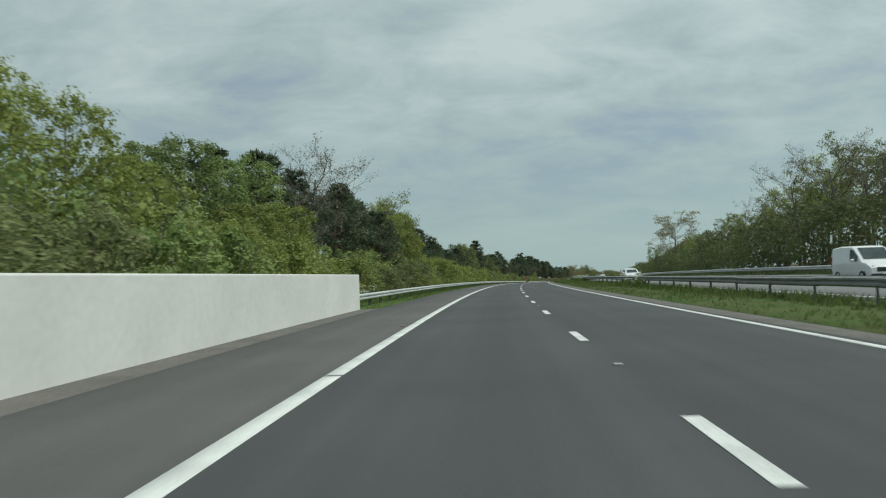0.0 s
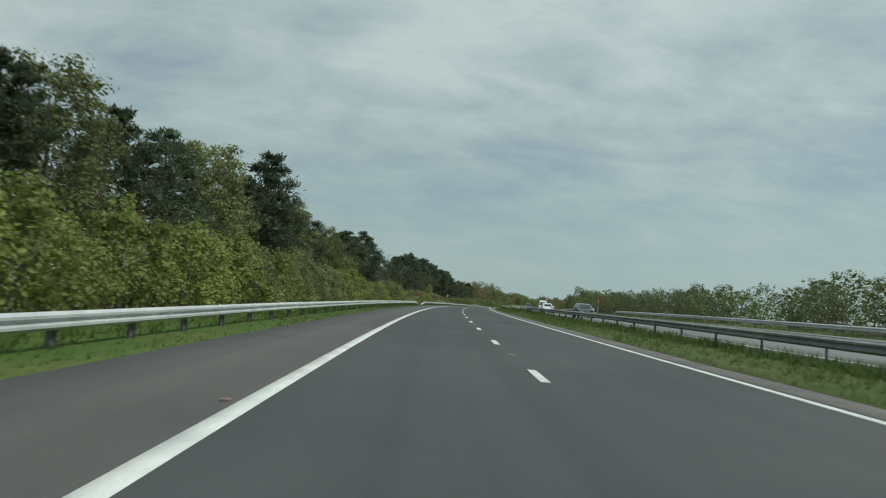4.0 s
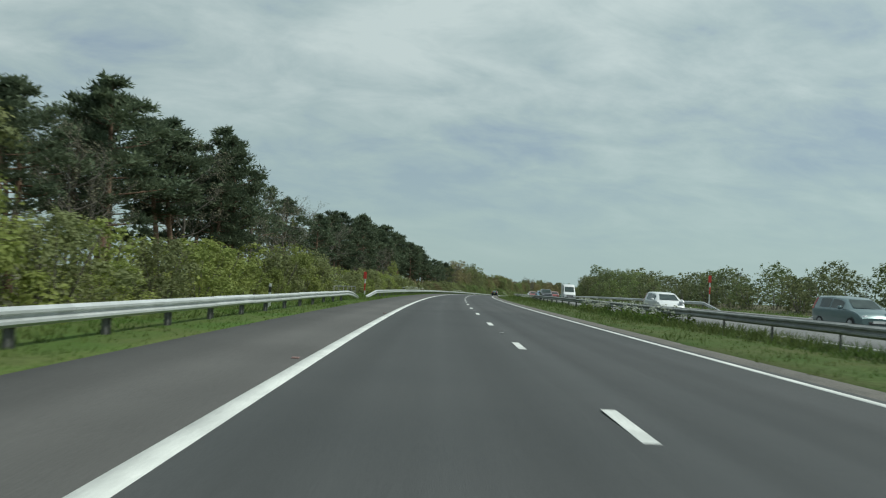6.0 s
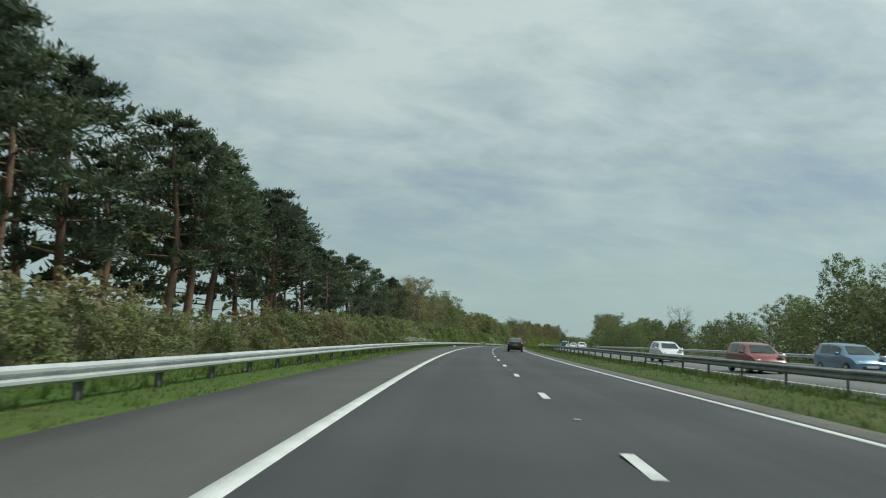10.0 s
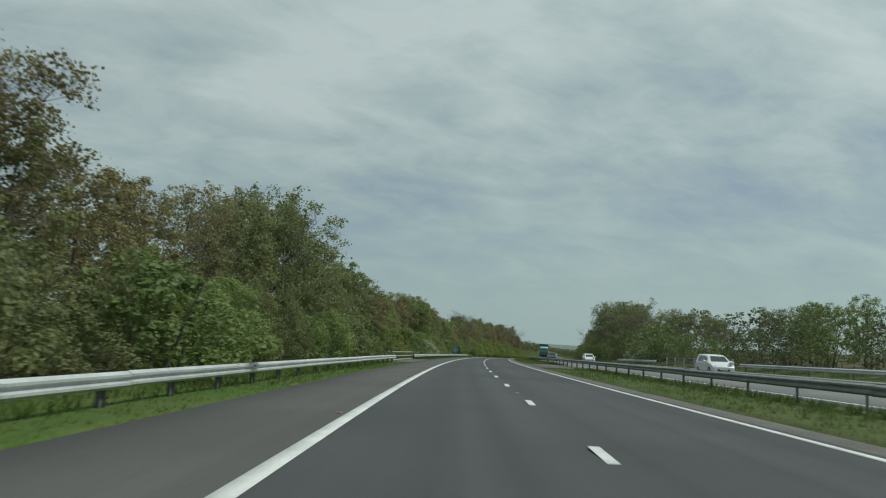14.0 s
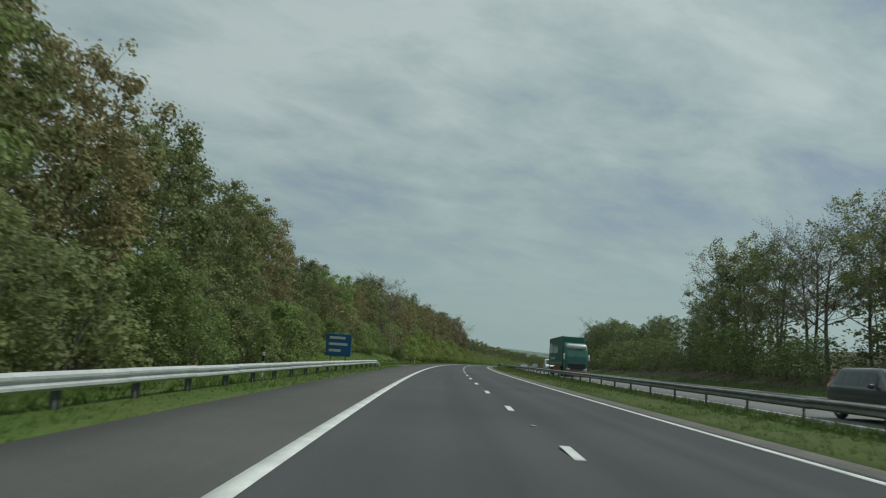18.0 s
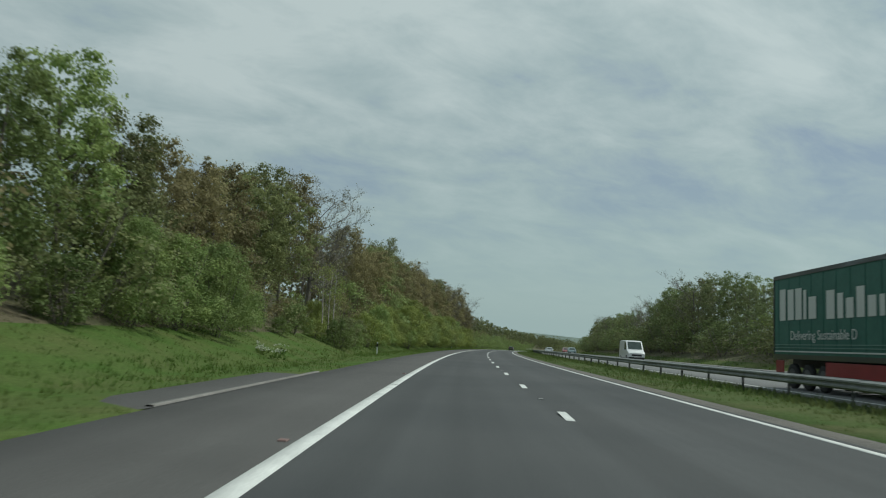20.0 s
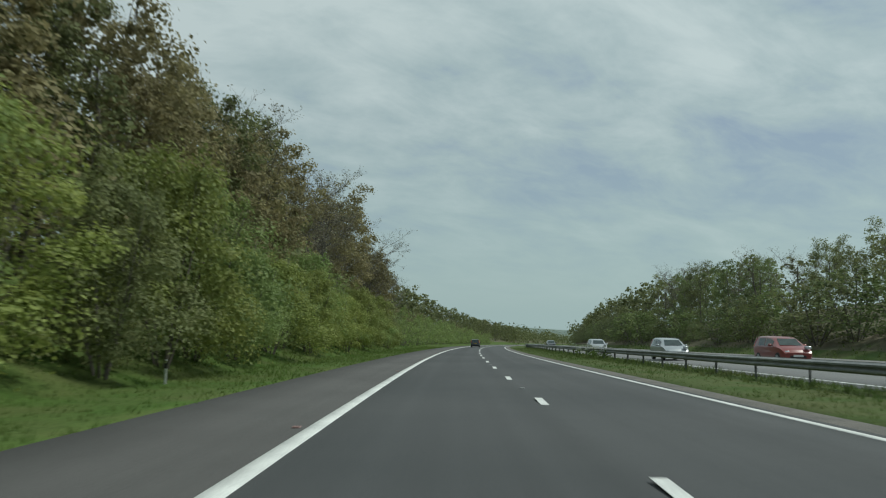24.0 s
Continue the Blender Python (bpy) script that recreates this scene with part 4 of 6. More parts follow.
for i in range(2):
    kind_of("fill_dark", "pine_tree", "", pine_meshes(11, 2.7, 16, 12, 0.2, long=0.3, wide=0.11, start=0.2), M_PINEBARK, M_PINE, 11)
    kind_of("fill_olive", "broadleaf_tree", "", broad_meshes(10, 3.1, 5, 24, 13, low=0.08, size=0.27), M_BARK, M_OLIVE, 10)
    kind_of("fill_brown", "broadleaf_tree", "", broad_meshes(10, 3.1, 5, 24, 13, low=0.08, size=0.27), M_BARK, M_BROWN, 10)
SHRUBS = {}
LEAFY = (("green", M_GREEN), ("lime", M_LIME), ("olive", M_OLIVE), ("brown", M_BROWN))
for key, mat in LEAFY:
    SHRUBS[key] = [shrub_mesh(2.6, 1.5, 22, 150, [mat, M_BARK], size=0.056) for i in range(3)]
    SHRUBS["rough_" + key] = [shrub_mesh(2.6, 1.6, 15, 46, [mat, M_BARK], size=0.076) for i in range(2)]
for key, mat in LEAFY:
    SHRUBS["tall_" + key] = [shrub_mesh(5.2, 2.2, 34, 330, [mat, M_BARK], size=0.054) for i in range(3)]
    SHRUBS["tall_rough_" + key] = [shrub_mesh(5.2, 2.4, 24, 64, [mat, M_BARK], size=0.082) for i in range(2)]
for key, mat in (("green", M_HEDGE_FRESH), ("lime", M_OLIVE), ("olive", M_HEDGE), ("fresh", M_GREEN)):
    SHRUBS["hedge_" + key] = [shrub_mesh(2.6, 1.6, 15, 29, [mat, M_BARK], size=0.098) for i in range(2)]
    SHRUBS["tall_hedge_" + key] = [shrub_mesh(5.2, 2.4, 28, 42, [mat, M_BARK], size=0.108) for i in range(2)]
SHRUBS["blossom"] = [shrub_mesh(2.8, 1.7, 26, 60, [M_GREEN, M_BARK, M_WHITE_FLOWER], flowers=2600) for i in range(2)]
SHRUB_LABEL = {"green": "leafy fresh green shrub at the wood edge", "lime": "yellow-green spring shrub at the wood edge",
               "olive": "olive green shrub at the wood edge", "brown": "brownish thin shrub at the wood edge", "blossom": "hawthorn shrub flecked with white blossom"}


def stand(s, o, top, h, ref, wide):
    """Pose of a plant whose tip is seen at the height top over the road, as if it stood at the offset ref."""
    z = land(s, o) - 0.05
    tip = 1.2 + (top - 1.2) * abs(o) / ref
    k = max(0.2, (tip - z) / h)
    w = max(k, 0.5) * wide * rng.uniform(0.9, 1.15)
    return Matrix.Translation(spot(s, o, z)) @ Matrix.Rotation(rng.uniform(0, 6.28), 4, "Z") @ Matrix.Diagonal((w, w, k, 1))


def plant(key, s, o, top, wide=1.0, ref=15.0):
    name, label, tm, cm, h, category, group = rng.choice(KINDS[key])
    root = tagged(new(name), label, category, group)
    root.matrix_basis = stand(s, o, top, h * (1.04 if "pine" in name else 0.98), ref, wide)
    part("trunk", tm, root)
    part("crown", cm, root)
    return root


def bush(key, s, o, top, wide=1.0):
    tall = top > 3.7 and key != "blossom"
    pieces = rng.choice(SHRUBS["tall_" + key if tall else key])
    ob = tagged(new("shrub"), ("tall " if tall else "") + SHRUB_LABEL[key], "shrub", "verge shrubs")
    ob.matrix_basis = stand(s, o, top, 5.2 if tall else 2.6, abs(o), wide)
    for name, me in pieces:
        part(name, me, ob)
    return ob


class Heap:
    """Plants that nobody could count, joined into one mesh."""

    def __init__(self):
        self.items = []

    def tree(self, key, s, o, top, wide=1.0, ref=15.0):
        name, label, tm, cm, h, category, group = rng.choice(KINDS[key])
        m = stand(s, o, top, h * 0.98, ref, wide)
        self.items += [(tm, m), (cm, m)]

    def bush(self, key, s, o, top, wide=1.0):
        tall = top > 3.7
        m = stand(s, o, top, 5.2 if tall else 2.6, abs(o), wide)
        self.items += [(me, m) for name, me in rng.choice(SHRUBS["tall_" + key if tall else key])]

    def done(self, name, label, category):
        mats, cos, idx, starts, totals, slots, base, at = [], [], [], [], [], [], 0, 0
        for me, m in self.items:
            n = len(me.vertices)
            co = np.empty(n * 3, dtype=np.float32)
            me.vertices.foreach_get("co", co)
            mm = np.array(m)
            cos.append(co.reshape(-1, 3) @ mm[:3, :3].T + mm[:3, 3])
            li = np.empty(len(me.loops), dtype=np.int32)
            me.loops.foreach_get("vertex_index", li)
            idx.append(li + base)
            tot, sl = np.empty(len(me.polygons), dtype=np.int32), np.empty(len(me.polygons), dtype=np.int32)
            me.polygons.foreach_get("loop_total", tot)
            me.polygons.foreach_get("material_index", sl)
            for mat in me.materials:
                if mat not in mats:
                    mats.append(mat)
            table = np.array([mats.index(mat) for mat in me.materials], dtype=np.int32)
            starts.append(at + np.concatenate([[0], np.cumsum(tot)[:-1]]).astype(np.int32))
            slots.append(table[sl])
            totals.append(tot)
            base, at = base + n, at + len(li)
        me = bpy.data.meshes.new(name)
        me.vertices.add(base)
        me.vertices.foreach_set("co", np.concatenate(cos).astype(np.float32).ravel())
        me.loops.add(at)
        me.loops.foreach_set("vertex_index", np.concatenate(idx))
        st = np.concatenate(starts)
        me.polygons.add(len(st))
        me.polygons.foreach_set("loop_start", st)
        for mat in mats:
            me.materials.append(mat)
        me.polygons.foreach_set("material_index", np.concatenate(slots))
        me.update(calc_edges=True)
        me.validate()
        return thing(name, label, category, kind="stuff", data=me)


# skyline of the left wood: place along the road, height of the tips
SKY_LEFT = [(-60, 9), (10, 9), (27, 8.8), (32, 7), (53, 10.5), (64, 11), (75, 10.8), (86, 10), (97, 11.2), (103, 8.8), (108, 7.0), (113, 8.4), (121, 10.5), (130, 10), (138, 8), (153, 7.9), (165, 8.8),
            (190, 9.6), (203, 9.4), (225, 8.6), (234, 8.3), (250, 9.6), (259, 10), (265, 9.0), (271, 10.2), (276, 9.6), (281, 8.6), (288, 8.9), (298, 9.2), (303, 7.2), (333, 7.2), (342, 9), (348, 10.4), (353, 12), (359, 13.4), (380, 13.1), (400, 12),
            (414, 10.6), (424, 8.6), (432, 6.8), (450, 7.2), (462, 8.4), (469, 11.0), (476, 11.4), (481, 9.4), (490, 9.8), (506, 7.6), (521, 9.8), (537, 12.2), (546, 9.4), (555, 8.8), (565, 10.2), (572, 10.8), (579, 8.8), (588, 9), (596, 9.4), (603, 7.6), (608, 7.0), (613, 9.6), (624, 11.8), (640, 12), (660, 11.2), (688, 9.4),
            (706, 10.8), (716, 9.6), (734, 13.0), (741, 12.4), (745, 11.2), (753, 11.2), (758, 13.0), (780, 13.2), (800, 14.2), (830, 15.6), (860, 14.8), (890, 16.6), (920, 16.5), (945, 12.5), (1000, 12.5), (1100, 12), (1330, 12)]
SPECIES = [(-60, "green olive lime"), (28, "lime lime green pine"), (52, "pine pine bare"), (72, "pine"), (90, "thin_lime lime thin_lime"), (104, "pine pine lime"), (112, "pine"),
           (150, "pine pine pine olive"), (235, "pine pine pine bare"), (300, "pine pine bare"), (342, "pine"), (425, "pine bare pine bare"), (450, "pine bare thin_olive"), (482, "thin brown olive"), (515, "olive thin_olive green"), (528, "thin_olive"), (548, "olive green"),
           (560, "green olive brown"), (612, "olive brown olive"), (660, "brown olive brown green"), (742, "bare bare brown"), (768, "brown brown brown olive"), (882, "bare thin bare"), (905, "bare brown"), (960, "olive brown green"), (1500, "olive")]
FRONT = [(-60, "green olive"), (25, "lime lime green"), (55, "lime green olive"), (110, "lime lime lime green"), (170, "lime olive olive"), (210, "lime lime olive"), (262, "olive lime"), (300, "olive lime olive"),
         (350, "olive brown olive"), (405, "olive green olive"), (422, "olive olive green olive"), (450, "olive olive green"), (515, "green olive olive"), (560, "olive green lime"), (590, "green olive green"), (640, "olive green"), (690, "green green lime"), (770, "green green lime olive"), (1500, "green")]
FRONT_TOP = [(-60, 4), (30, 4.2), (60, 3.0), (110, 3.8), (150, 3.2), (180, 3.1), (200, 3.4), (216, 3.3), (228, 2.5), (250, 2.2), (262, 2.8), (274, 3.1), (284, 2.2), (300, 2.6), (340, 2.4), (360, 1.9), (410, 2.6), (425, 3.0), (460, 3.1), (472, 3.6), (490, 3.6), (520, 3.5), (550, 3.8), (600, 3.6), (680, 4.0), (700, 4.9), (718, 4.5), (735, 3.4), (755, 4.6), (770, 6.4), (790, 6.6), (850, 7.2), (920, 5.5), (1300, 5)]


def chosen(table, s):
    names = [n for a, n in table if a <= s][-1]
    return rng.choice(names.split())


deep, undergrowth = Heap(), Heap()
s = -55.0
while s < 1330:
    key, top = chosen(SPECIES, s), crossline(s, SKY_LEFT)
    o = -14.8 + rng.uniform(-1.6, 1.2)
    rise = 1.0 if key in ("pine", "bare") else 1.07
    if -5 < s < 950:
        plant(key, s, o, top * rise * rng.uniform(0.88, 1.04))
    else:
        deep.tree("fill_olive" if s > 950 else key, s, o, top * rng.uniform(0.9, 1.05), 1.1)
    s += rng.uniform(3.4, 5.2) * (1.7 if s > 950 else 1.0)
s = -55.0
while s < 1330:
    key = "fill_dark" if 50 < s < 480 and rng.random() < 0.65 else ("fill_brown" if s > 650 and rng.random() < 0.6 else "fill_olive")
    deep.tree(key, s, -20.5 + rng.uniform(-2.2, 2.2), crossline(s, SKY_LEFT) * rng.uniform(0.6, 0.8) * (0.62 if 422 < s < 470 else 1.0), 1.15)
    s += rng.uniform(5.2, 7.2) * (1.6 if s > 950 else 1.0)
s = -10.0
while s < 1150:
    top = crossline(s, FRONT_TOP) * rng.uniform(0.55, 1.15)
    near = -11.4 if 262 < s < 284 else -9.6 if s < 660 else (-11.6 if s < 745 else -9.2)
    if 0 < s < 920:
        bush(chosen(FRONT, s), s, near + rng.uniform(-1.1, 0.5), top, rng.uniform(0.9, 1.3))
    else:
        undergrowth.bush("rough_green", s, near, top)
    s += rng.uniform(2.4, 4.2) * (1.6 if s > 920 else (1.15 if s > 690 else 1.0))
s = -40.0
while s < 1150:
    key = rng.choice("olive brown olive green".split()) if s > 690 else chosen(FRONT, s)
    undergrowth.bush("rough_" + key, s, -12.4 + rng.uniform(-0.8, 0.6) - (1.2 if s > 660 else 0), crossline(s, FRONT_TOP) * rng.uniform(0.9, 1.45), 1.2)
    s += rng.uniform(2.6, 4.2) * (2.0 if s > 940 else 1.0)
# single plants that stand out on the left
for key, s, o, top, wide in (("bare", 63.5, -15, 12.6, 1.3), ("thin_olive", 94, -15, 11.0, 0.8), ("pine", 84, -13.5, 10, 1.0), ("pine", 207, -15, 9.2, 1.0), ("pine", 258, -14, 11.4, 0.9),
                            ("pine", 306, -15, 10.8, 1.3), ("pine", 311, -17, 9.6, 1.1), ("pine", 301, -15.5, 10, 1.1), ("pine", 319, -15, 10.8, 0.95), ("pine", 324.5, -15, 12.2, 1.05), ("pine", 328, -15.6, 12.2, 0.85), ("pine", 338, -15.4, 8.8, 1.0), ("pine", 345, -15.4, 11.4, 1.1), ("pine", 242, -15, 10, 1.1), ("pine", 250, -15, 10, 1.1), ("pine", 259, -15.2, 11.6, 1.0), ("thin_lime", 96, -14.6, 12.4, 1.0), ("pine", 441.5, -14.2, 10.9, 1.0), ("pine", 422, -13.8, 10.6, 1.1), ("pine", 434, -14.4, 7.8, 0.85), ("pine", 460, -14.8, 10.8, 1.2),
                            ("thin", 470, -13.8, 12.4, 1.2), ("thin", 477, -14.2, 12.4, 1.1), ("thin_olive", 532, -13.6, 13.2, 1.2), ("thin_olive", 538, -13.8, 12.8, 1.2), ("bare", 237, -14, 7.4, 1.0), ("bare", 240, -14.5, 7.6, 0.9), ("lime", 40, -12, 6.6, 1.3), ("lime", 47, -12.3, 7.2, 1.3), ("thin_lime", 335, -11.5, 6.6, 0.75), ("thin_lime", 337.5, -11.8, 5.8, 0.7), ("green", 626, -13, 13, 1.2),
                            ("bare", 747, -15, 16.4, 1.25), ("bare", 751, -15.6, 15.0, 1.1), ("bare", 820, -15, 17.2, 1.1), ("thin", 500, -15, 10.4, 1.1), ("thin_olive", 785, -15, 15.2, 0.8), ("thin_olive", 791, -15, 16.2, 0.8), ("bare", 868, -15, 16.5, 1.2), ("bare", 885, -15, 17.4, 1.2), ("bare", 893, -15, 18.6, 1.2), ("bare", 930, -15, 17, 1.4), ("olive", 618, -11.5, 12, 1.2), ("lime", 128, -12, 5.8, 0.9), ("thin_lime", 100, -13.4, 10.2, 0.9), ("pine", 78, -14.2, 9.6, 1.1), ("pine", 89, -14.2, 9.0, 1.1), ("lime", 226, -12, 6.6, 0.9), ("pine", 215, -14.6, 9.8, 1.2), ("pine", 197, -14.4, 12.4, 1.1), ("pine", 203, -14.6, 10.8, 1.0)):
    plant(key, s, o, top, wide)
for s, o, top in ((600.8, -8.3, 2.4),):
    bush("blossom", s, o, top)
for key, s, o, top in (("green", 734.5, -9.4, 2.5), ("olive", 737.4, -9.6, 2.7), ("green", 740.2, -9.5, 2.4), ("olive", 743.5, -9.8, 2.8)):
    bush(key, s, o, top, 1.1)

# right-hand side, beyond the far carriageway
SKY_RIGHT = [(-60, 11), (40, 12), (75, 12.4), (104, 10.4), (128, 7.8), (150, 7.4), (185, 6.6), (215, 4.8), (240, 5.1), (300, 5.2), (340, 5.6), (365, 6.4), (390, 7.6), (405, 8.4), (420, 7.0), (450, 5.6), (485, 5.4), (510, 6.8),
             (530, 7.8), (550, 7.0), (576, 7.0), (600, 8.8), (630, 10.8), (650, 12.0), (665, 14), (700, 15.8), (716, 9), (730, 10.6), (760, 9.4), (785, 12), (800, 13), (830, 12), (870, 10.5), (900, 10.5), (930, 12.6), (1000, 13), (1100, 12), (1330, 12)]
RIGHT_KINDS = [(-60, "bare thin_lime bare thin_olive"), (110, "far_lime thin_lime far_green"), (190, "far_olive far_green"), (560, "thin_olive bare thin_olive"), (640, "thin_olive bare bare thin_olive"), (705, "far_olive far_green far_olive"), (790, "far_green thin_olive bare"), (1500, "far_olive")]


def birch(s, o, h, lean_s, lean_o):
    """A slim birch pole with a thin crown, leaning."""
    t, c = Build(), Build()
    tip = Vector((lean_o, lean_s, h))
    pts = [tip * u + Vector((0, 0, -0.2 if u == 0 else 0)) + Vector((0.06 * math.sin(u * 5 + s), 0, 0)) for u in (0, 0.2, 0.4, 0.6, 0.8, 1.0)]
    t.tube(pts, [0.06, 0.055, 0.048, 0.04, 0.028, 0.01], 6)
    cents = []
    for k in range(14):
        p = tip * rng.uniform(0.55, 1.0)
        e = p + Vector((rng.uniform(-0.7, 0.7), rng.uniform(-0.7, 0.7), rng.uniform(0.1, 0.6)))
        t.tube([p, e], [0.012, 0.004], 3, caps=False)
        cents.append(np.array(e) + nrg.normal(size=(34, 3)) * 0.22)
    leaf_cards(c, np.concatenate(cents), 0.05, 0.038)
    root = thing("birch_tree", "slim leaning birch with pale bark among the shrubs", "tree", place(s, o, land(s, o)), "roadside trees")
    part("trunk", t.mesh("trunk", [M_BIRCH], True), root)
    part("crown", c.mesh("crown", [M_LIME]), root)


for s, o, h, a, b in ((736.2, -10.3, 5.2, 1.9, -0.2), (737.0, -10.8, 5.6, 2.2, -0.3), (735.2, -10.9, 5.0, 1.2, -0.3)):
    birch(s, o, h, a, b)
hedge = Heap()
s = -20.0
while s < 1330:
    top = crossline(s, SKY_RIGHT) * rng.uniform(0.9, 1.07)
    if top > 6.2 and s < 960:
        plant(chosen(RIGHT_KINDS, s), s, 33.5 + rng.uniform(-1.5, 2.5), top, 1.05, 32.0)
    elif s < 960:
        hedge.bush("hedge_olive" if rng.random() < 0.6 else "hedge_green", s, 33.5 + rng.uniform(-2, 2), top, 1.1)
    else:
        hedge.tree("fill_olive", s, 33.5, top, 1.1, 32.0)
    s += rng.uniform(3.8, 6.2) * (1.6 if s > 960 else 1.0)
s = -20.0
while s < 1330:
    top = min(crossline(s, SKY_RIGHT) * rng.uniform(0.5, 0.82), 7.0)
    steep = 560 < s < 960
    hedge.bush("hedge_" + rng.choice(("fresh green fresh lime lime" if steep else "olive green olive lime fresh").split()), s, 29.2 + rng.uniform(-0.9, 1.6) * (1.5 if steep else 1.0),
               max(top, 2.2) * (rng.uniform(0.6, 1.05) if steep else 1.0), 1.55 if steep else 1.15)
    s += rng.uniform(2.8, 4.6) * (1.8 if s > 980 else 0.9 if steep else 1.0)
s = -20.0
while s < 1330:
    hedge.tree("fill_olive", s, 40 + rng.uniform(-2, 3), min(crossline(s, SKY_RIGHT) * rng.uniform(0.8, 0.96), 8.5 if 630 < s < 712 else 99), 1.2, 32.0)
    s += rng.uniform(10, 14) * (1.6 if s > 980 else 1.0)
for key, s, o, top, wide in (("thin", 164, 32, 13.2, 1.3), ("bare", 75, 31, 12.8, 1.2), ("bare", 88, 32, 12.6, 1.2), ("far_green", 188, 31, 8.2, 1.3), ("far_green", 409, 31.5, 10.2, 0.9), ("bare", 470, 32, 8.2, 0.9), 
                            ("thin_olive", 648, 31, 12.6, 1.1), ("bare", 655, 31, 14, 1.1), ("thin_olive", 664, 31.5, 15.4, 1.1), ("bare", 674, 32, 16, 1.1), ("thin_olive", 683, 32, 16, 1.1), ("thin_olive", 692, 32, 16.2, 1.1), ("bare", 790, 31, 13.6, 1.1), ("bare", 905, 32, 12, 1.2)):
    plant(key, s, o, top, wide, 32.0)
for s, o, top in ((603, 27.6, 2.6), (607, 27.8, 2.4), (618, 27.7, 2.4)):
    bush("blossom", s, o, top)
deep.done("deep_wood", "dense woodland behind the roadside trees", "wood")
undergrowth.done("undergrowth", "tangled spring undergrowth at the wood edge", "undergrowth")
hedge.done("far_hedge", "thick hedge and bushes beyond the far carriageway", "hedge")

# woods where the road runs out of sight, and a far hill
b = Build()
cs = []
for i in range(1500):
    s, side = rng.uniform(1250, 1880), rng.choice((-1, 1))
    o = side * rng.uniform(14, 60) + 8
    cs.append(np.array(spot(s, o, rng.uniform(1, 11))))
cs = np.array(cs)
for k in range(14):
    leaf_cards(b, cs + nrg.normal(size=cs.shape) * 1.8, 0.75, 0.6)
thing("far_wood", "distant olive woodland where the road bends away", "wood", kind="stuff", data=b.mesh("far_wood", [M_OLIVE]))
b = Build()
rings = []
for k in range(61):
    a = radians(-75 + 2.6 * k)
    rings.append([(3600 * math.sin(a) * q, 3600 * math.cos(a) * q, z * (0.9 + 0.1 * math.sin(a * 7) + 0.06 * math.sin(a * 17 + 1)) - 190) for q, z in ((0.8, 0), (0.92, 90), (1.0, 142), (1.08, 138))])
b.loft(rings, closed=False, caps=False)
thing("far_hills", "hills on the horizon, haze painted in as blue-green", "hills", kind="structure", data=b.mesh("far_hills", [M_HILL], True))

# ---- vehicles ----
# body stations along the length: y, sill, belt, roof heights, half widths at sill, belt and roof
HATCH = [(-1.99, 0.46, 0.66, 0.70, 0.72, 0.79, 0.74), (-1.96, 0.36, 0.90, 0.94, 0.79, 0.825, 0.77), (-1.86, 0.33, 0.95, 1.22, 0.80, 0.835, 0.70), (-1.76, 0.30, 0.95, 1.45, 0.81, 0.84, 0.655), (-1.45, 0.24, 0.945, 1.50, 0.81, 0.845, 0.64),
         (-0.6, 0.19, 0.93, 1.51, 0.82, 0.85, 0.62), (0.2, 0.19, 0.92, 1.45, 0.82, 0.85, 0.61), (0.5, 0.19, 0.92, 1.37, 0.82, 0.85, 0.61), (1.15, 0.20, 0.91, 0.97, 0.82, 0.84, 0.72),
         (1.6, 0.22, 0.82, 0.88, 0.80, 0.81, 0.66), (1.88, 0.24, 0.68, 0.73, 0.76, 0.77, 0.62), (1.98, 0.30, 0.56, 0.60, 0.68, 0.70, 0.58)]
CITY = [(-1.97, 0.32, 0.66, 0.70, 0.56, 0.62, 0.52), (-1.94, 0.24, 0.86, 0.91, 0.68, 0.74, 0.60), (-1.88, 0.22, 0.95, 1.00, 0.75, 0.80, 0.63), (-1.75, 0.21, 0.97, 1.20, 0.78, 0.825, 0.58), (-1.62, 0.20, 0.97, 1.41, 0.80, 0.835, 0.545),
        (-1.40, 0.19, 0.965, 1.475, 0.80, 0.84, 0.55), (-0.6, 0.18, 0.94, 1.50, 0.81, 0.845, 0.57), (0.2, 0.18, 0.93, 1.47, 0.81, 0.845, 0.575), (0.5, 0.18, 0.92, 1.38, 0.81, 0.84, 0.58), (1.15, 0.19, 0.91, 0.97, 0.81, 0.83, 0.70),
        (1.6, 0.22, 0.82, 0.88, 0.80, 0.81, 0.66), (1.88, 0.24, 0.68, 0.73, 0.76, 0.77, 0.62), (1.98, 0.30, 0.56, 0.60, 0.68, 0.70, 0.58)]
SUV = [(-2.3, 0.48, 0.85, 0.90, 0.78, 0.84, 0.80), (-2.25, 0.36, 1.05, 1.12, 0.86, 0.90, 0.82), (-1.98, 0.32, 1.10, 1.66, 0.90, 0.93, 0.70), (-1.6, 0.30, 1.10, 1.75, 0.90, 0.94, 0.70), (0.2, 0.30, 1.08, 1.76, 0.91, 0.94, 0.70),
       (0.55, 0.30, 1.08, 1.70, 0.91, 0.94, 0.70), (1.15, 0.30, 1.08, 1.15, 0.91, 0.93, 0.80), (1.95, 0.32, 1.0, 1.06, 0.90, 0.90, 0.76), (2.2, 0.36, 0.85, 0.92, 0.84, 0.86, 0.74), (2.3, 0.42, 0.70, 0.75, 0.78, 0.80, 0.72)]
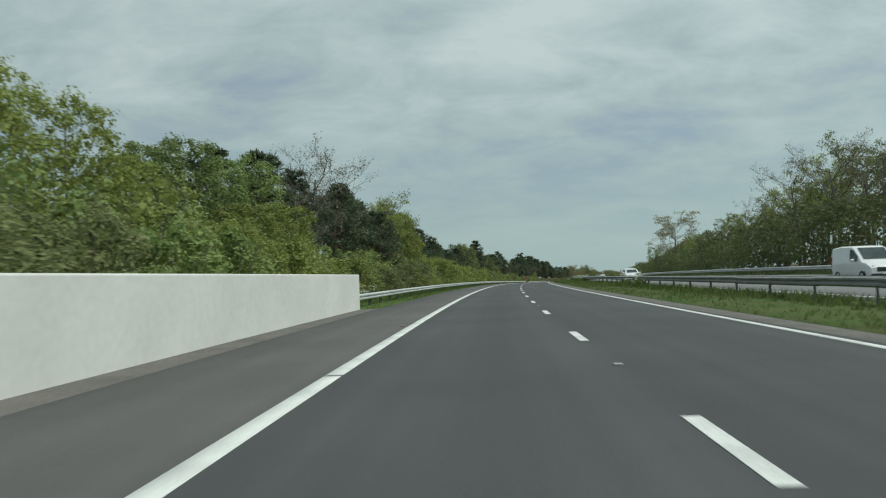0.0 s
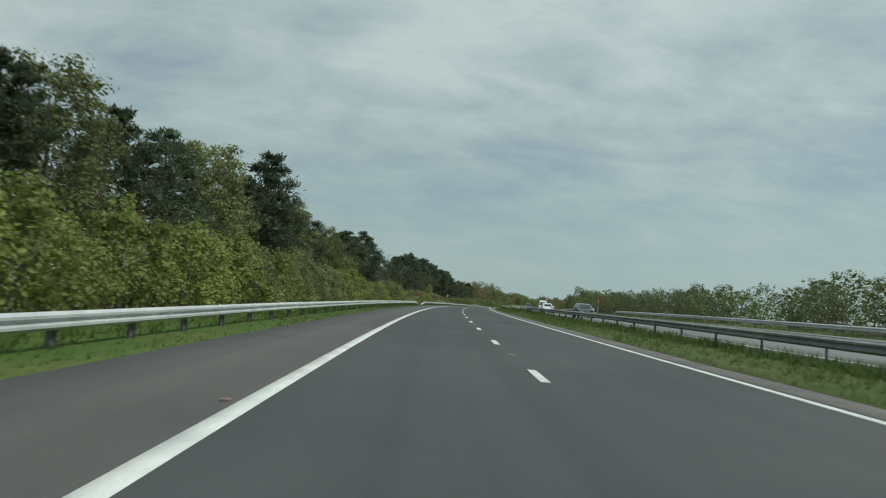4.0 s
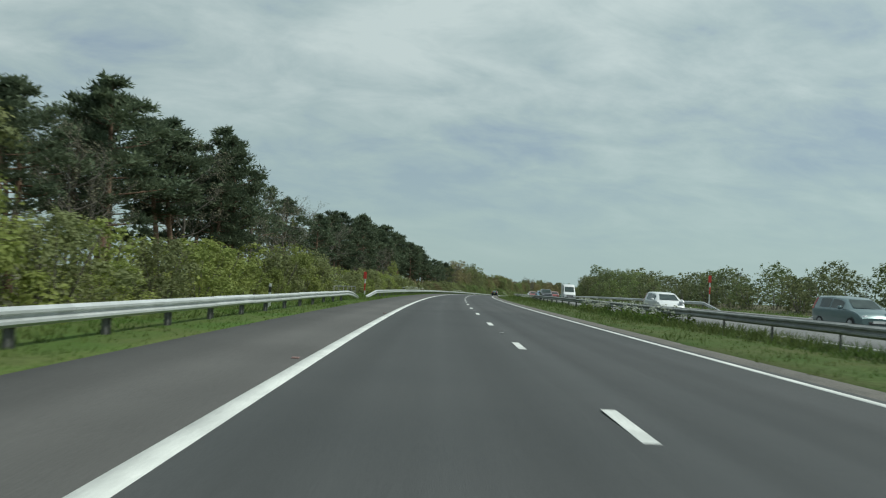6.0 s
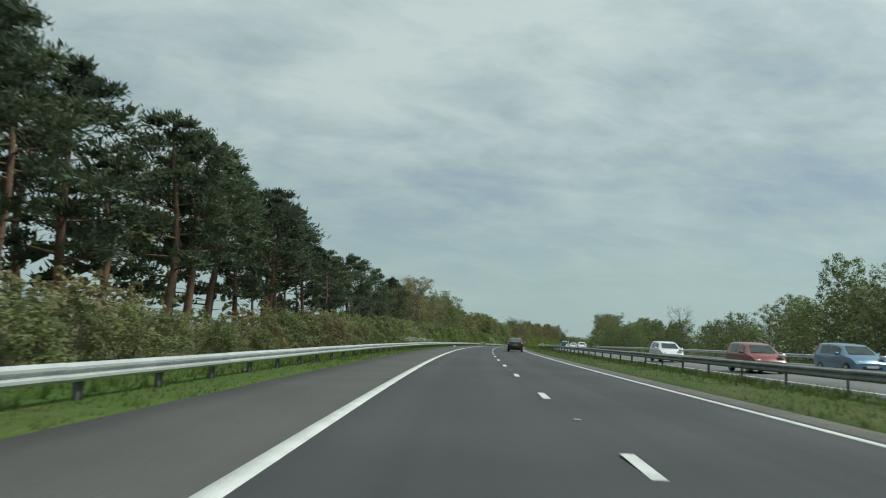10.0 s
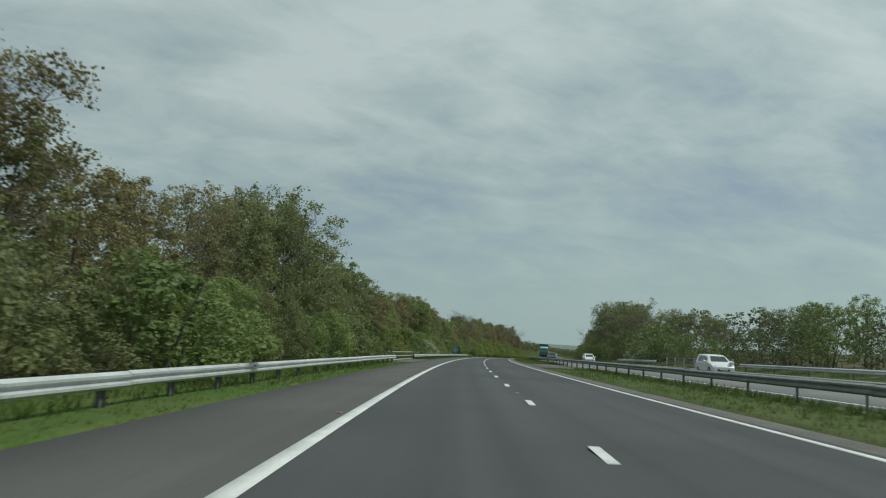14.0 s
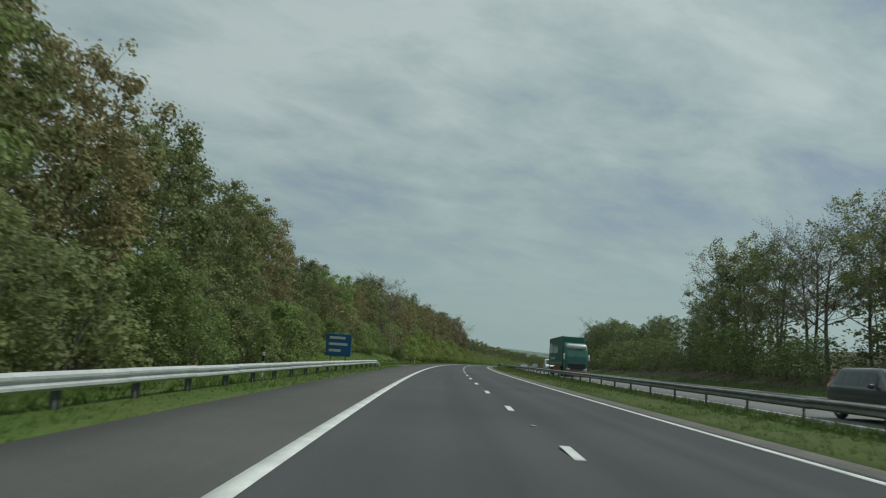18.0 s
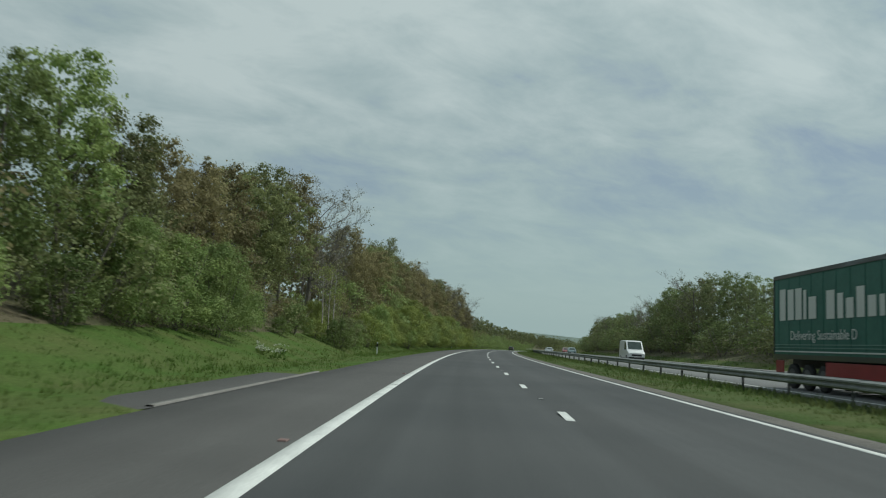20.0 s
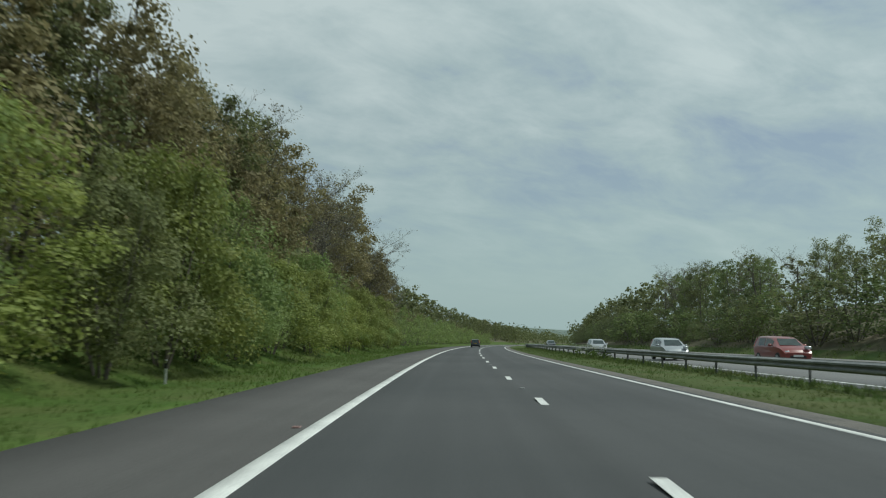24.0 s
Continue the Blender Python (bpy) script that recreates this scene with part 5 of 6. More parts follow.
SMALLVAN = [(-1.95, 0.42, 0.95, 1.66, 0.72, 0.80, 0.70), (-1.9, 0.28, 1.0, 1.74, 0.78, 0.84, 0.73), (-1.0, 0.22, 1.0, 1.80, 0.82, 0.86, 0.74), (0.15, 0.22, 1.0, 1.78, 0.82, 0.86, 0.73), (0.42, 0.22, 1.0, 1.70, 0.82, 0.86, 0.72),
            (1.18, 0.22, 1.0, 1.09, 0.82, 0.85, 0.76), (1.62, 0.24, 0.92, 0.98, 0.80, 0.82, 0.70), (1.88, 0.26, 0.80, 0.86, 0.77, 0.79, 0.66), (1.98, 0.32, 0.68, 0.73, 0.71, 0.73, 0.62)]
BIGVAN = [(-2.45, 0.50, 1.2, 2.22, 0.86, 0.92, 0.84), (-2.4, 0.34, 1.2, 2.32, 0.92, 0.97, 0.87), (-0.5, 0.30, 1.2, 2.36, 0.94, 0.98, 0.87), (0.65, 0.30, 1.2, 2.34, 0.94, 0.98, 0.86), (0.95, 0.30, 1.2, 2.24, 0.94, 0.98, 0.85),
          (1.62, 0.30, 1.2, 1.31, 0.94, 0.96, 0.88), (2.05, 0.32, 1.10, 1.20, 0.93, 0.94, 0.84), (2.34, 0.34, 0.98, 1.08, 0.90, 0.91, 0.80), (2.46, 0.40, 0.88, 0.94, 0.84, 0.86, 0.76)]
BIGVAN = [(r[0] * 1.14, *r[1:]) for r in BIGVAN]


def section(table, y):
    return [float(np.interp(y, [r[0] for r in table], [r[k] for r in table])) for k in range(7)]


def body_ring(r):
    y, sill, belt, roof, ws, wb, wr = r
    half = [(ws * 0.9, sill), (ws, sill + 0.1), (wb, (sill + belt) * 0.5), (wb, belt - 0.06), (wb - 0.015, belt), (wr + 0.03, max(roof - 0.07, belt + 0.01)), (wr - 0.06, roof - 0.012)]
    return [(x, y, z) for x, z in half] + [(0, y, roof)] + [(-x, y, z) for x, z in reversed(half)]


def wheel_mesh(radius):
    t, r = Build(), Build()
    prof = [(-0.1, radius * 0.62), (-0.1, radius * 0.93), (-0.07, radius), (0.07, radius), (0.1, radius * 0.93), (0.1, radius * 0.62)]
    n = 20
    rings = [[(x, q * math.cos(a), q * math.sin(a)) for x, q in prof] for a in (k * 2 * math.pi / n for k in range(n + 1))]
    t.loft(rings, closed=False, caps=False)
    disc = [(0.096, radius * 0.62 * math.cos(k * 2 * math.pi / n), radius * 0.62 * math.sin(k * 2 * math.pi / n)) for k in range(n)]
    r.face(disc)
    r.face([(-x, y, z) for x, y, z in reversed(disc)])
    for side in (1, -1):
        for k in range(5):
            a = k * 2 * math.pi / 5
            c, s = math.cos(a), math.sin(a)
            q = radius * 0.6
            pts = [(side * 0.1, -s * w + c * d, c * w + s * d) for w, d in ((-0.04, 0.03), (-0.025, q), (0.025, q), (0.04, 0.03))]
            r.face(pts if side > 0 else pts[::-1])
    return t.mesh("tyre", [M_TYRE], True), r.mesh("rim", [M_RIM])


WHEELS = {0.30: wheel_mesh(0.30), 0.36: wheel_mesh(0.36), 0.50: wheel_mesh(0.50)}


def glass_panel(b, table, y0, y1, side, low=0.08, high=0.88):
    def at(y, f):
        r = section(table, y)
        top = max(r[3] - 0.07, r[2] + 0.01)
        return Vector((side * (r[5] - 0.015 + (r[6] + 0.03 - r[5] + 0.015) * f + 0.006), y, r[2] + (top - r[2]) * f))
    steps = [y0 + (y1 - y0) * k / 5 for k in range(6)]
    lower, upper = [at(y, low) for y in steps], [at(y, high) for y in steps]
    for k in range(5):
        q = [lower[k], lower[k + 1], upper[k + 1], upper[k]]
        b.face(q if side > 0 else q[::-1])


def make_car(key, table, paint, name, label, tall, wheel=0.30, panes=((-1.3, -0.45), (-0.35, 0.62)), detail=False):
    root = tagged(new(name), label, "van" if "van" in name else "car", "traffic on the motorway")
    b = Build()
    b.loft([body_ring(r) for r in table])
    shell = b.mesh("body", [paint], True)
    shell.set_sharp_from_angle(angle=radians(32))
    body = part("body", shell, root)
    front, back = table[-1][0], table[0][0]
    # screens
    def screen(i, j, label_name, lo, hi):
        a, c = table[i], table[j]
        g = Build()
        n = 1 if c[0] > a[0] else -1
        pts = []
        for f in (lo, hi):
            z, y, w = a[3] + (c[3] - a[3]) * f, a[0] + (c[0] - a[0]) * f, (a[6] + (c[6] - a[6]) * f) - (0.11 if n < 0 else 0.05)
            pts.append((y, z, w))
        (y0, z0, w0), (y1, z1, w1) = pts
        d = 0.012
        q = [(-w0, y0 - n * d, z0 + d), (-w0 * 0.5, y0 - n * (d + 0.01), z0 + d), (w0 * 0.5, y0 - n * (d + 0.01), z0 + d), (w0, y0 - n * d, z0 + d), (w1, y1 - n * d, z1 + d), (-w1, y1 - n * d, z1 + d)]
        g.face(q if n > 0 else q[::-1])
        # the detailed car's rear pane has sky brightness in its colour
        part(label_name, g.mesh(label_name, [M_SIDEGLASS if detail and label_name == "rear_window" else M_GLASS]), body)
    k = next(i for i in range(1, len(table)) if table[i][3] - table[i][2] < 0.12 and i > 3)
    screen(k, k - 1, "windscreen", 0.06, 0.95)
    if "van" not in name:
        screen(*((2, 4) if table is CITY else (1, 3) if table is HATCH else (1, 2)), "rear_window", 0.06 if table is CITY else 0.10, 0.93)
    for side in (1, -1):
        for y0, y1 in panes:
            g = Build()
            glass_panel(g, table, y0, y1, side)
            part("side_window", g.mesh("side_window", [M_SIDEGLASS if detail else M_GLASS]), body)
    # lamps
    r = section(table, front - 0.1)
    for side in (1, -1):
        g = Build()
        x1, x0 = r[5] * 0.9, r[5] * 0.5
        z1 = r[2] + 0.03
        lo, hi = (min(side * x0, side * x1), front - 0.28, z1 - 0.17), (max(side * x0, side * x1), front - 0.045, z1 - 0.01)
        g.box(lo, hi, bevel=0.05)
        part("headlamp", g.mesh("headlamp", [M_HEAD], True), body)
        g = Build()
        if "van" in name:
            w = section(table, back + 0.05)[5]
            g.box((min(side * (w - 0.12), side * (w + 0.012)), back - 0.012, 0.8), (max(side * (w - 0.12), side * (w + 0.012)), back + 0.09, 1.3), bevel=0.02)
        else:
            rear = [r for r in table if r[0] < back + 0.75]
            z0, z1 = rear[1][2] + 0.0, rear[-1][3] - 0.10
            rings = []
            for f in (0.0, 0.3, 0.65, 1.0):
                z = z0 + (z1 - z0) * f
                y = float(np.interp(z, [r[3] for r in rear], [r[0] for r in rear]))
                r = section(table, y + 0.10)
                w = r[5] if z <= r[2] else r[5] - 0.015 + (r[6] + 0.045 - r[5]) * min(1.0, (z - r[2]) / max(0.05, r[3] - 0.07 - r[2]))
                t = 0.10 - 0.035 * f
                rings.append([(side * (w - t), y - 0.02, z), (side * (w - 0.02), y - 0.008, z), (side * (w + 0.016), y + 0.03, z), (side * (w + 0.016), y + 0.16 - 0.04 * f, z), (side * (w - t), y + 0.16, z)])
            g.loft(rings)
        lamp = part("tail_lamp", g.mesh("tail_lamp", [M_TAIL], False), body)
        if "van" not in name:
            g = Build()
            lens = [[(x + side * 0.004, y - 0.005, z) for x, y, z in ((a[0] + (c[0] - a[0]) * f, a[1] + (c[1] - a[1]) * f, a[2] + (c[2] - a[2]) * f) for a, c in zip(rings[0], rings[1]))] for f in (0.25, 0.7)]
            g.loft(lens)
            part("indicator_lens", g.mesh("indicator_lens", [M_AMBER], False), lamp, "amber indicator lens")
        g = Build()
        mx, mz = section(table, 0.62)[5], section(table, 0.62)[2]
        g.box((min(side * mx, side * (mx + 0.2)), 0.6, mz), (max(side * mx, side * (mx + 0.2)), 0.72, mz + 0.15), bevel=0.04)
        part("door_mirror", g.mesh("door_mirror", [paint], True), body)
    # grille, bumpers, plates
    g = Build()
    q = section(table, front - 0.02)
    if "van" in name:
        g.box((-q[5] * 0.66, front - 0.10, q[1] + 0.20), (q[5] * 0.66, front + 0.012, q[1] + 0.43), bevel=0.03)
    else:
        g.box((-q[5] * 0.62, front - 0.06, q[1] + 0.04), (q[5] * 0.62, front + 0.012, q[1] + 0.17), bevel=0.02)
    part("grille", g.mesh("grille", [M_PLASTIC]), body)
    if "van" in name:
        g = Build()
        g.box((-q[5] * 0.99, front - 0.16, q[1] - 0.06), (q[5] * 0.99, front + 0.006, q[1] + 0.16), bevel=0.04)
        part("front_bumper", g.mesh("front_bumper", [M_PLASTIC], True), body)
    g = Build()
    g.box((-0.26, front + 0.012, q[1] + 0.10), (0.26, front + 0.024, q[1] + 0.21))
    part("front_plate", g.mesh("front_plate", [M_POSTWHITE]), body)
    g = Build()
    z = 0.69 if "van" not in name else 0.7
    g.box((-0.26, back - 0.022, z), (0.26, back - 0.004, z + 0.11))
    plate = part("rear_plate", g.mesh("rear_plate", [M_YELLOW]), body)
    for i in range(7):
        if i != 4:
            g = Build()
            g.box((-0.22 + i * 0.065, back - 0.025, z + 0.025), (-0.175 + i * 0.065, back - 0.023, z + 0.085))
            part("plate_bar", g.mesh("plate_bar", [M_INK]), plate)
    g = Build()
    q = section(table, back + 0.02)
    g.box((-q[5] * 0.96, back - 0.012, 0.34), (q[5] * 0.96, back + 0.12, 0.58), bevel=0.03)
    if detail:
        g = Build()
        g.tube([(-0.74, back + 0.10, 0.62), (-0.60, back + 0.012, 0.62), (-0.3, back - 0.006, 0.62), (0.3, back - 0.006, 0.62), (0.60, back + 0.012, 0.62), (0.74, back + 0.10, 0.62)], [0.016] * 6, 5)
        part("bumper_moulding", g.mesh("bumper_moulding", [M_PLASTIC], True), body)
    else:
        part("rear_bumper", g.mesh("rear_bumper", [paint], True), body)
    # wheels and dark arches
    tyre, rim = WHEELS[wheel]
    wb = front * 0.64
    for y in (wb, -wb):
        for side in (1, -1):
            w = section(table, y)
            g = Build()
            n = 14
            ring = [(side * (w[4] + 0.012), y + (wheel + 0.045) * math.cos(a), wheel + (wheel + 0.045) * math.sin(a)) for a in (math.pi * k / n - 0.12 + 0.24 * k / n for k in range(n + 1))]
            ring = [(x, yy, max(zz, w[1] + 0.02)) for x, yy, zz in ring]
            ring2 = [(x - side * 0.2, yy, zz) for x, yy, zz in ring]
            g.loft([ring, ring2] if side > 0 else [ring2, ring])
            part("wheel_arch", g.mesh("wheel_arch", [M_PLASTIC]), body)
            hub = part("wheel", tyre, root, m=Matrix.Translation((side * (w[4] - 0.07), y, wheel)))
            part("rim", rim, hub)
    if detail:
        g = Build()
        g.tube([(0.0, back + 0.30, 1.06), (0.22, back + 0.27, 1.05)], [0.014, 0.01], 6)
        part("wiper", g.mesh("wiper", [M_PLASTIC]), body)
        g = Build()
        g.tube([(0.25, 0.1, 1.44), (0.25, -0.12, 1.62)], [0.008, 0.004], 5)
        part("aerial", g.mesh("aerial", [M_PLASTIC]), body)
        g = Build()
        g.box((-0.06, back + 0.008, 0.86), (0.06, back + 0.02, 0.90), bevel=0.01)
        part("badge", g.mesh("badge", [M_RIM]), body)
    return root


CAR = {}


def vehicle(key, s, o, away=False, drift=0.0):
    """Sets a vehicle on its lane: oncoming ones face the camera's way of travel."""
    if key not in CAR:
        CAR[key] = CARKINDS[key]()
        ob = CAR[key]
    else:
        ob = copy_thing(CAR[key], Matrix.Identity(4))
    level = 0.0 if o < 9 else opp_level(o)
    ob.matrix_basis = place(s, o, level, turn=(0 if away else math.pi) + drift, tilt=math.atan(float(np.interp(s, SG, RISE))) * (1 if away else -1))
    return ob


CARKINDS = {
    "black_hatch": lambda: make_car("bh", CITY, M_BLACK, "hatchback_car", "black five-door hatchback seen from behind in the overtaking lane", 1.46, 0.30, ((-1.32, -0.92), (-0.84, -0.12), (-0.04, 0.66)), detail=True),
    "white_hatch": lambda: make_car("wh", HATCH, M_WHITE, "hatchback_car", "white hatchback driving on the far carriageway", 1.46),
    "teal_hatch": lambda: make_car("th", HATCH, M_TEAL, "hatchback_car", "grey-teal hatchback driving on the far carriageway", 1.46),
    "blue_hatch": lambda: make_car("lh", HATCH, M_BLUE, "hatchback_car", "pale blue hatchback driving on the far carriageway", 1.46),
    "red_hatch": lambda: make_car("rh", HATCH, M_RED, "hatchback_car", "red hatchback driving on the far carriageway", 1.46),
    "dark_hatch": lambda: make_car("dh", HATCH, M_DARKGREY, "hatchback_car", "dark grey hatchback driving on the far carriageway", 1.46),
    "silver_hatch": lambda: make_car("sh", HATCH, M_SILVER, "hatchback_car", "silver hatchback driving on the far carriageway", 1.46),
    "dark_suv": lambda: make_car("ds", SUV, M_DARKGREY, "off_road_car", "dark grey off-road car with a silver grille", 1.76, 0.36, ((-1.9, -1.2), (-1.1, -0.25), (-0.15, 0.7))),
    "small_van": lambda: make_car("sv", SMALLVAN, M_WHITE, "small_van", "small white panel van on the far carriageway", 1.8, 0.30, ((0.1, 0.85),)),
    "high_van": lambda: make_car("hv", [(r[0], r[1], r[2], r[3] + (0.3 if r[0] < 0.2 else 0.22 if r[0] < 1.0 else 0.0), *r[4:]) for r in BIGVAN], M_WHITE, "panel_van", "white high-roofed panel van on the far carriageway", 2.66, 0.36, ((0.4, 1.4),)),
    "big_van": lambda: make_car("bv", BIGVAN, M_WHITE, "panel_van", "large white panel van on the far carriageway", 2.36, 0.36, ((0.4, 1.4),)),
}


def make_lorry():
    root = tagged(new("articulated_lorry"), "dark green curtain-sided lorry with a white cab roof", "lorry", "traffic on the motorway")
    # trailer behind (local -y), cab in front
    b = Build()
    b.box((-1.26, -14.0, 1.25), (1.26, -0.6, 4.62), bevel=0.05)
    trailer = part("trailer_body", b.mesh("trailer_body", [M_LORRY], False), root)
    b = Build()
    for x in (-1.27, 1.27):
        b.box((x - 0.02, -14.02, 4.5), (x + 0.02, -0.58, 4.66))
        b.box((x - 0.02, -14.02, 1.18), (x + 0.02, -0.58, 1.36))
    b.box((-1.28, -14.05, 1.2), (1.28, -13.98, 4.66))
    part("trailer_frame", b.mesh("trailer_frame", [M_DARKGREY]), trailer)
    for side in (1, -1):
        for k in range(14):
            b = Build()
            y = -13.6 + k * 0.97
            b.box((min(side * 1.262, side * 1.275), y, 1.36), (max(side * 1.262, side * 1.275), y + 0.05, 4.5))
            part("curtain_strap", b.mesh("curtain_strap", [M_LORRY]), trailer)
        b = Build()
        b.box((min(side * 1.2, side * 1.24), -9.6, 0.45), (max(side * 1.2, side * 1.24), -2.6, 1.12), bevel=0.02)
        part("side_guard", b.mesh("side_guard", [M_LORRYRED]), trailer, "red side guard panel")
        b = Build()
        b.box((min(side * 1.2, side * 1.24), -13.9, 0.5), (max(side * 1.2, side * 1.24), -13.15, 1.12), bevel=0.02)
        part("side_guard", b.mesh("side_guard", [M_LORRYRED]), trailer, "red side guard panel")
        b = Build()
        b.box((min(side * 1.276, side * 1.284), -13.9, 1.46), (max(side * 1.276, side * 1.284), -0.7, 1.51))
        part("stripe", b.mesh("stripe", [M_LETTER]), trailer)
        for z in (1.62, 1.74):
            b = Build()
            b.box((min(side * 1.276, side * 1.284), -13.9, z), (max(side * 1.276, side * 1.284), -0.7, z + 0.03))
            part("stripe", b.mesh("stripe", [M_LORRYLINE]), trailer)
        # bold pale device along the curtain
        for k, (y0, y1, z0, z1) in enumerate(((-13.4, -12.85, 2.75, 4.05), (-12.65, -12.1, 2.75, 4.0), (-11.95, -11.4, 2.75, 4.0), (-11.25, -11.0, 2.75, 3.9), (-10.8, -10.2, 2.75, 3.6),
                                              (-9.4, -8.8, 2.7, 3.75), (-8.6, -8.2, 2.7, 3.6), (-8.0, -7.5, 2.7, 3.4), (-7.3, -6.8, 2.7, 3.75), (-6.6, -6.1, 2.7, 3.4), (-5.9, -5.6, 2.7, 3.4), (-5.4, -5.1, 2.7, 3.6))):
            b = Build()
            b.box((min(side * 1.277, side * 1.285), y0, z0), (max(side * 1.277, side * 1.285), y1, z1), bevel=0.0)
            part("device_bar", b.mesh("device_bar", [M_LETTER]), trailer)
    text = bpy.data.curves.new("slogan", "FONT")
    text.body, text.size, text.extrude = "Delivering Sustainable D", 0.52, 0.004
    text.materials.append(M_LETTER)
    words = part("slogan", text, trailer, "white slogan lettering")
    words.matrix_basis = Matrix.Translation((1.29, -12.4, 1.95)) @ Matrix.Rotation(math.pi / 2, 4, "Z") @ Matrix.Rotation(math.pi / 2, 4, "X")
    # cab
    b = Build()
    rings = []
    for y, z0, z1, w in ((-0.1, 0.9, 3.9, 1.2), (0.25, 0.75, 3.85, 1.24), (1.4, 0.6, 3.55, 1.25), (1.95, 0.5, 3.1, 1.24), (2.2, 0.45, 2.3, 1.2), (2.28, 0.45, 1.5, 1.15)):
        rings.append([(-w, y, z0), (w, y, z0), (w, y, z1 - 0.15), (w - 0.15, y, z1), (-w + 0.15, y, z1), (-w, y, z1 - 0.15)])
    b.loft(rings)
    cab = part("cab", b.mesh("cab", [M_LORRY], False), root)
    b = Build()
    b.face([(-1.1, 2.235, 1.75), (1.1, 2.235, 1.75), (1.08, 1.99, 2.95), (-1.08, 1.99, 2.95)])
    part("windscreen", b.mesh("windscreen", [M_GLASS]), cab)
    b = Build()
    b.box((-1.15, 1.2, 3.2), (1.15, 1.97, 3.72), bevel=0.2)
    part("sun_visor", b.mesh("sun_visor", [M_WHITE], True), cab, "white visor and roof fairing")
    for side in (1, -1):
        b = Build()
        b.box((min(side * 1.2, side * 1.262), 1.05, 1.75), (max(side * 1.2, side * 1.262), 1.85, 2.6), bevel=0.02)
        part("side_window", b.mesh("side_window", [M_GLASS]), cab)
        b = Build()
        b.box((min(side * 0.75, side * 1.15), 2.2, 0.72), (max(side * 0.75, side * 1.15), 2.32, 0.98), bevel=0.04)
        part("headlamp", b.mesh("headlamp", [M_HEAD], True), cab)
        b = Build()
        b.box((min(side * 1.28, side * 1.5), 1.85, 1.9), (max(side * 1.28, side * 1.5), 2.0, 2.6), bevel=0.04)
        part("mirror", b.mesh("mirror", [M_WHITE], True), cab)
    b = Build()
    b.box((-1.0, 2.27, 0.9), (1.0, 2.31, 1.5), bevel=0.03)
    part("grille", b.mesh("grille", [M_PLASTIC]), cab)
    b = Build()
    b.box((-1.2, 1.9, 0.35), (1.2, 2.36, 0.72), bevel=0.06)
    part("bumper", b.mesh("bumper", [M_LORRYRED], True), cab, "red front bumper")
    b = Build()
    b.box((-0.5, -14.0, 0.85), (0.5, 1.5, 1.2), bevel=0.03)
    part("chassis", b.mesh("chassis", [M_PLASTIC]), root)
    tyre, dark_rim = WHEELS[0.50][0], WHEELS[0.50][1].copy()
    dark_rim.materials[0] = M_POST
    for y in (1.0, -2.0, -9.9, -11.2, -12.5):
        for side in (1, -1):
            hub = part("wheel", tyre, root, m=Matrix.Translation((side * 1.08, y, 0.5)))
            part("rim", dark_rim, hub)
    return root


CARKINDS["lorry"] = make_lorry
vehicle("black_hatch", 425.9, 4.33, away=True, drift=-0.035)
vehicle("dark_hatch", 966.0, 0.1, away=True)["label"] = "dark hatchback driving ahead in the inside lane"
NEAR, FARL = 14.6, 18.3
for key, s, o in (("small_van", 41.5, FARL), ("white_hatch", 92.0, NEAR), 
                  ("dark_hatch", 219.5, NEAR), ("teal_hatch", 242.0, FARL), ("white_hatch", 258.0, NEAR),
                  ("high_van", 334.5, FARL), ("blue_hatch", 346.5, NEAR), ("red_hatch", 363.0, FARL), ("dark_suv", 338.5 - 4, NEAR), ("blue_hatch", 380.0, FARL), ("red_hatch", 382.0, NEAR),
                  ("white_hatch", 400.0, NEAR), ("white_hatch", 499.0, FARL), ("white_hatch", 532.0, FARL),
                  ("white_hatch", 599.0, FARL), ("dark_suv", 635.0, NEAR), ("lorry", 698.2, NEAR), ("big_van", 766.5, FARL),
                  ("teal_hatch", 842.0, FARL), ("red_hatch", 864.5, FARL), ("silver_hatch", 874.0, NEAR), ("silver_hatch", 904.0, NEAR), ("dark_hatch", 968.0, NEAR)):
    vehicle(key, s, o)

# ---- scraps of litter on the shoulder ----
for s, o, size in ((459.2, -4.5, 0.3),):
    b = Build()
    rs = random.Random(9)
    b.loft([[(size * (0.5 + 0.3 * rs.random()) * f * math.cos(a), size * (0.6 + 0.4 * rs.random()) * f * math.sin(a), z * (0.7 + 0.6 * rs.random())) for a in (k * 2 * math.pi / 9 for k in range(9))] for f, z in ((1.0, 0.0), (0.95, 0.05), (0.6, 0.11), (0.2, 0.13))])
    thing("litter_bag", "crumpled white plastic bag on the hard shoulder", "litter", place(s, o, 0.002), data=b.mesh("litter_bag", [M_POSTWHITE]))

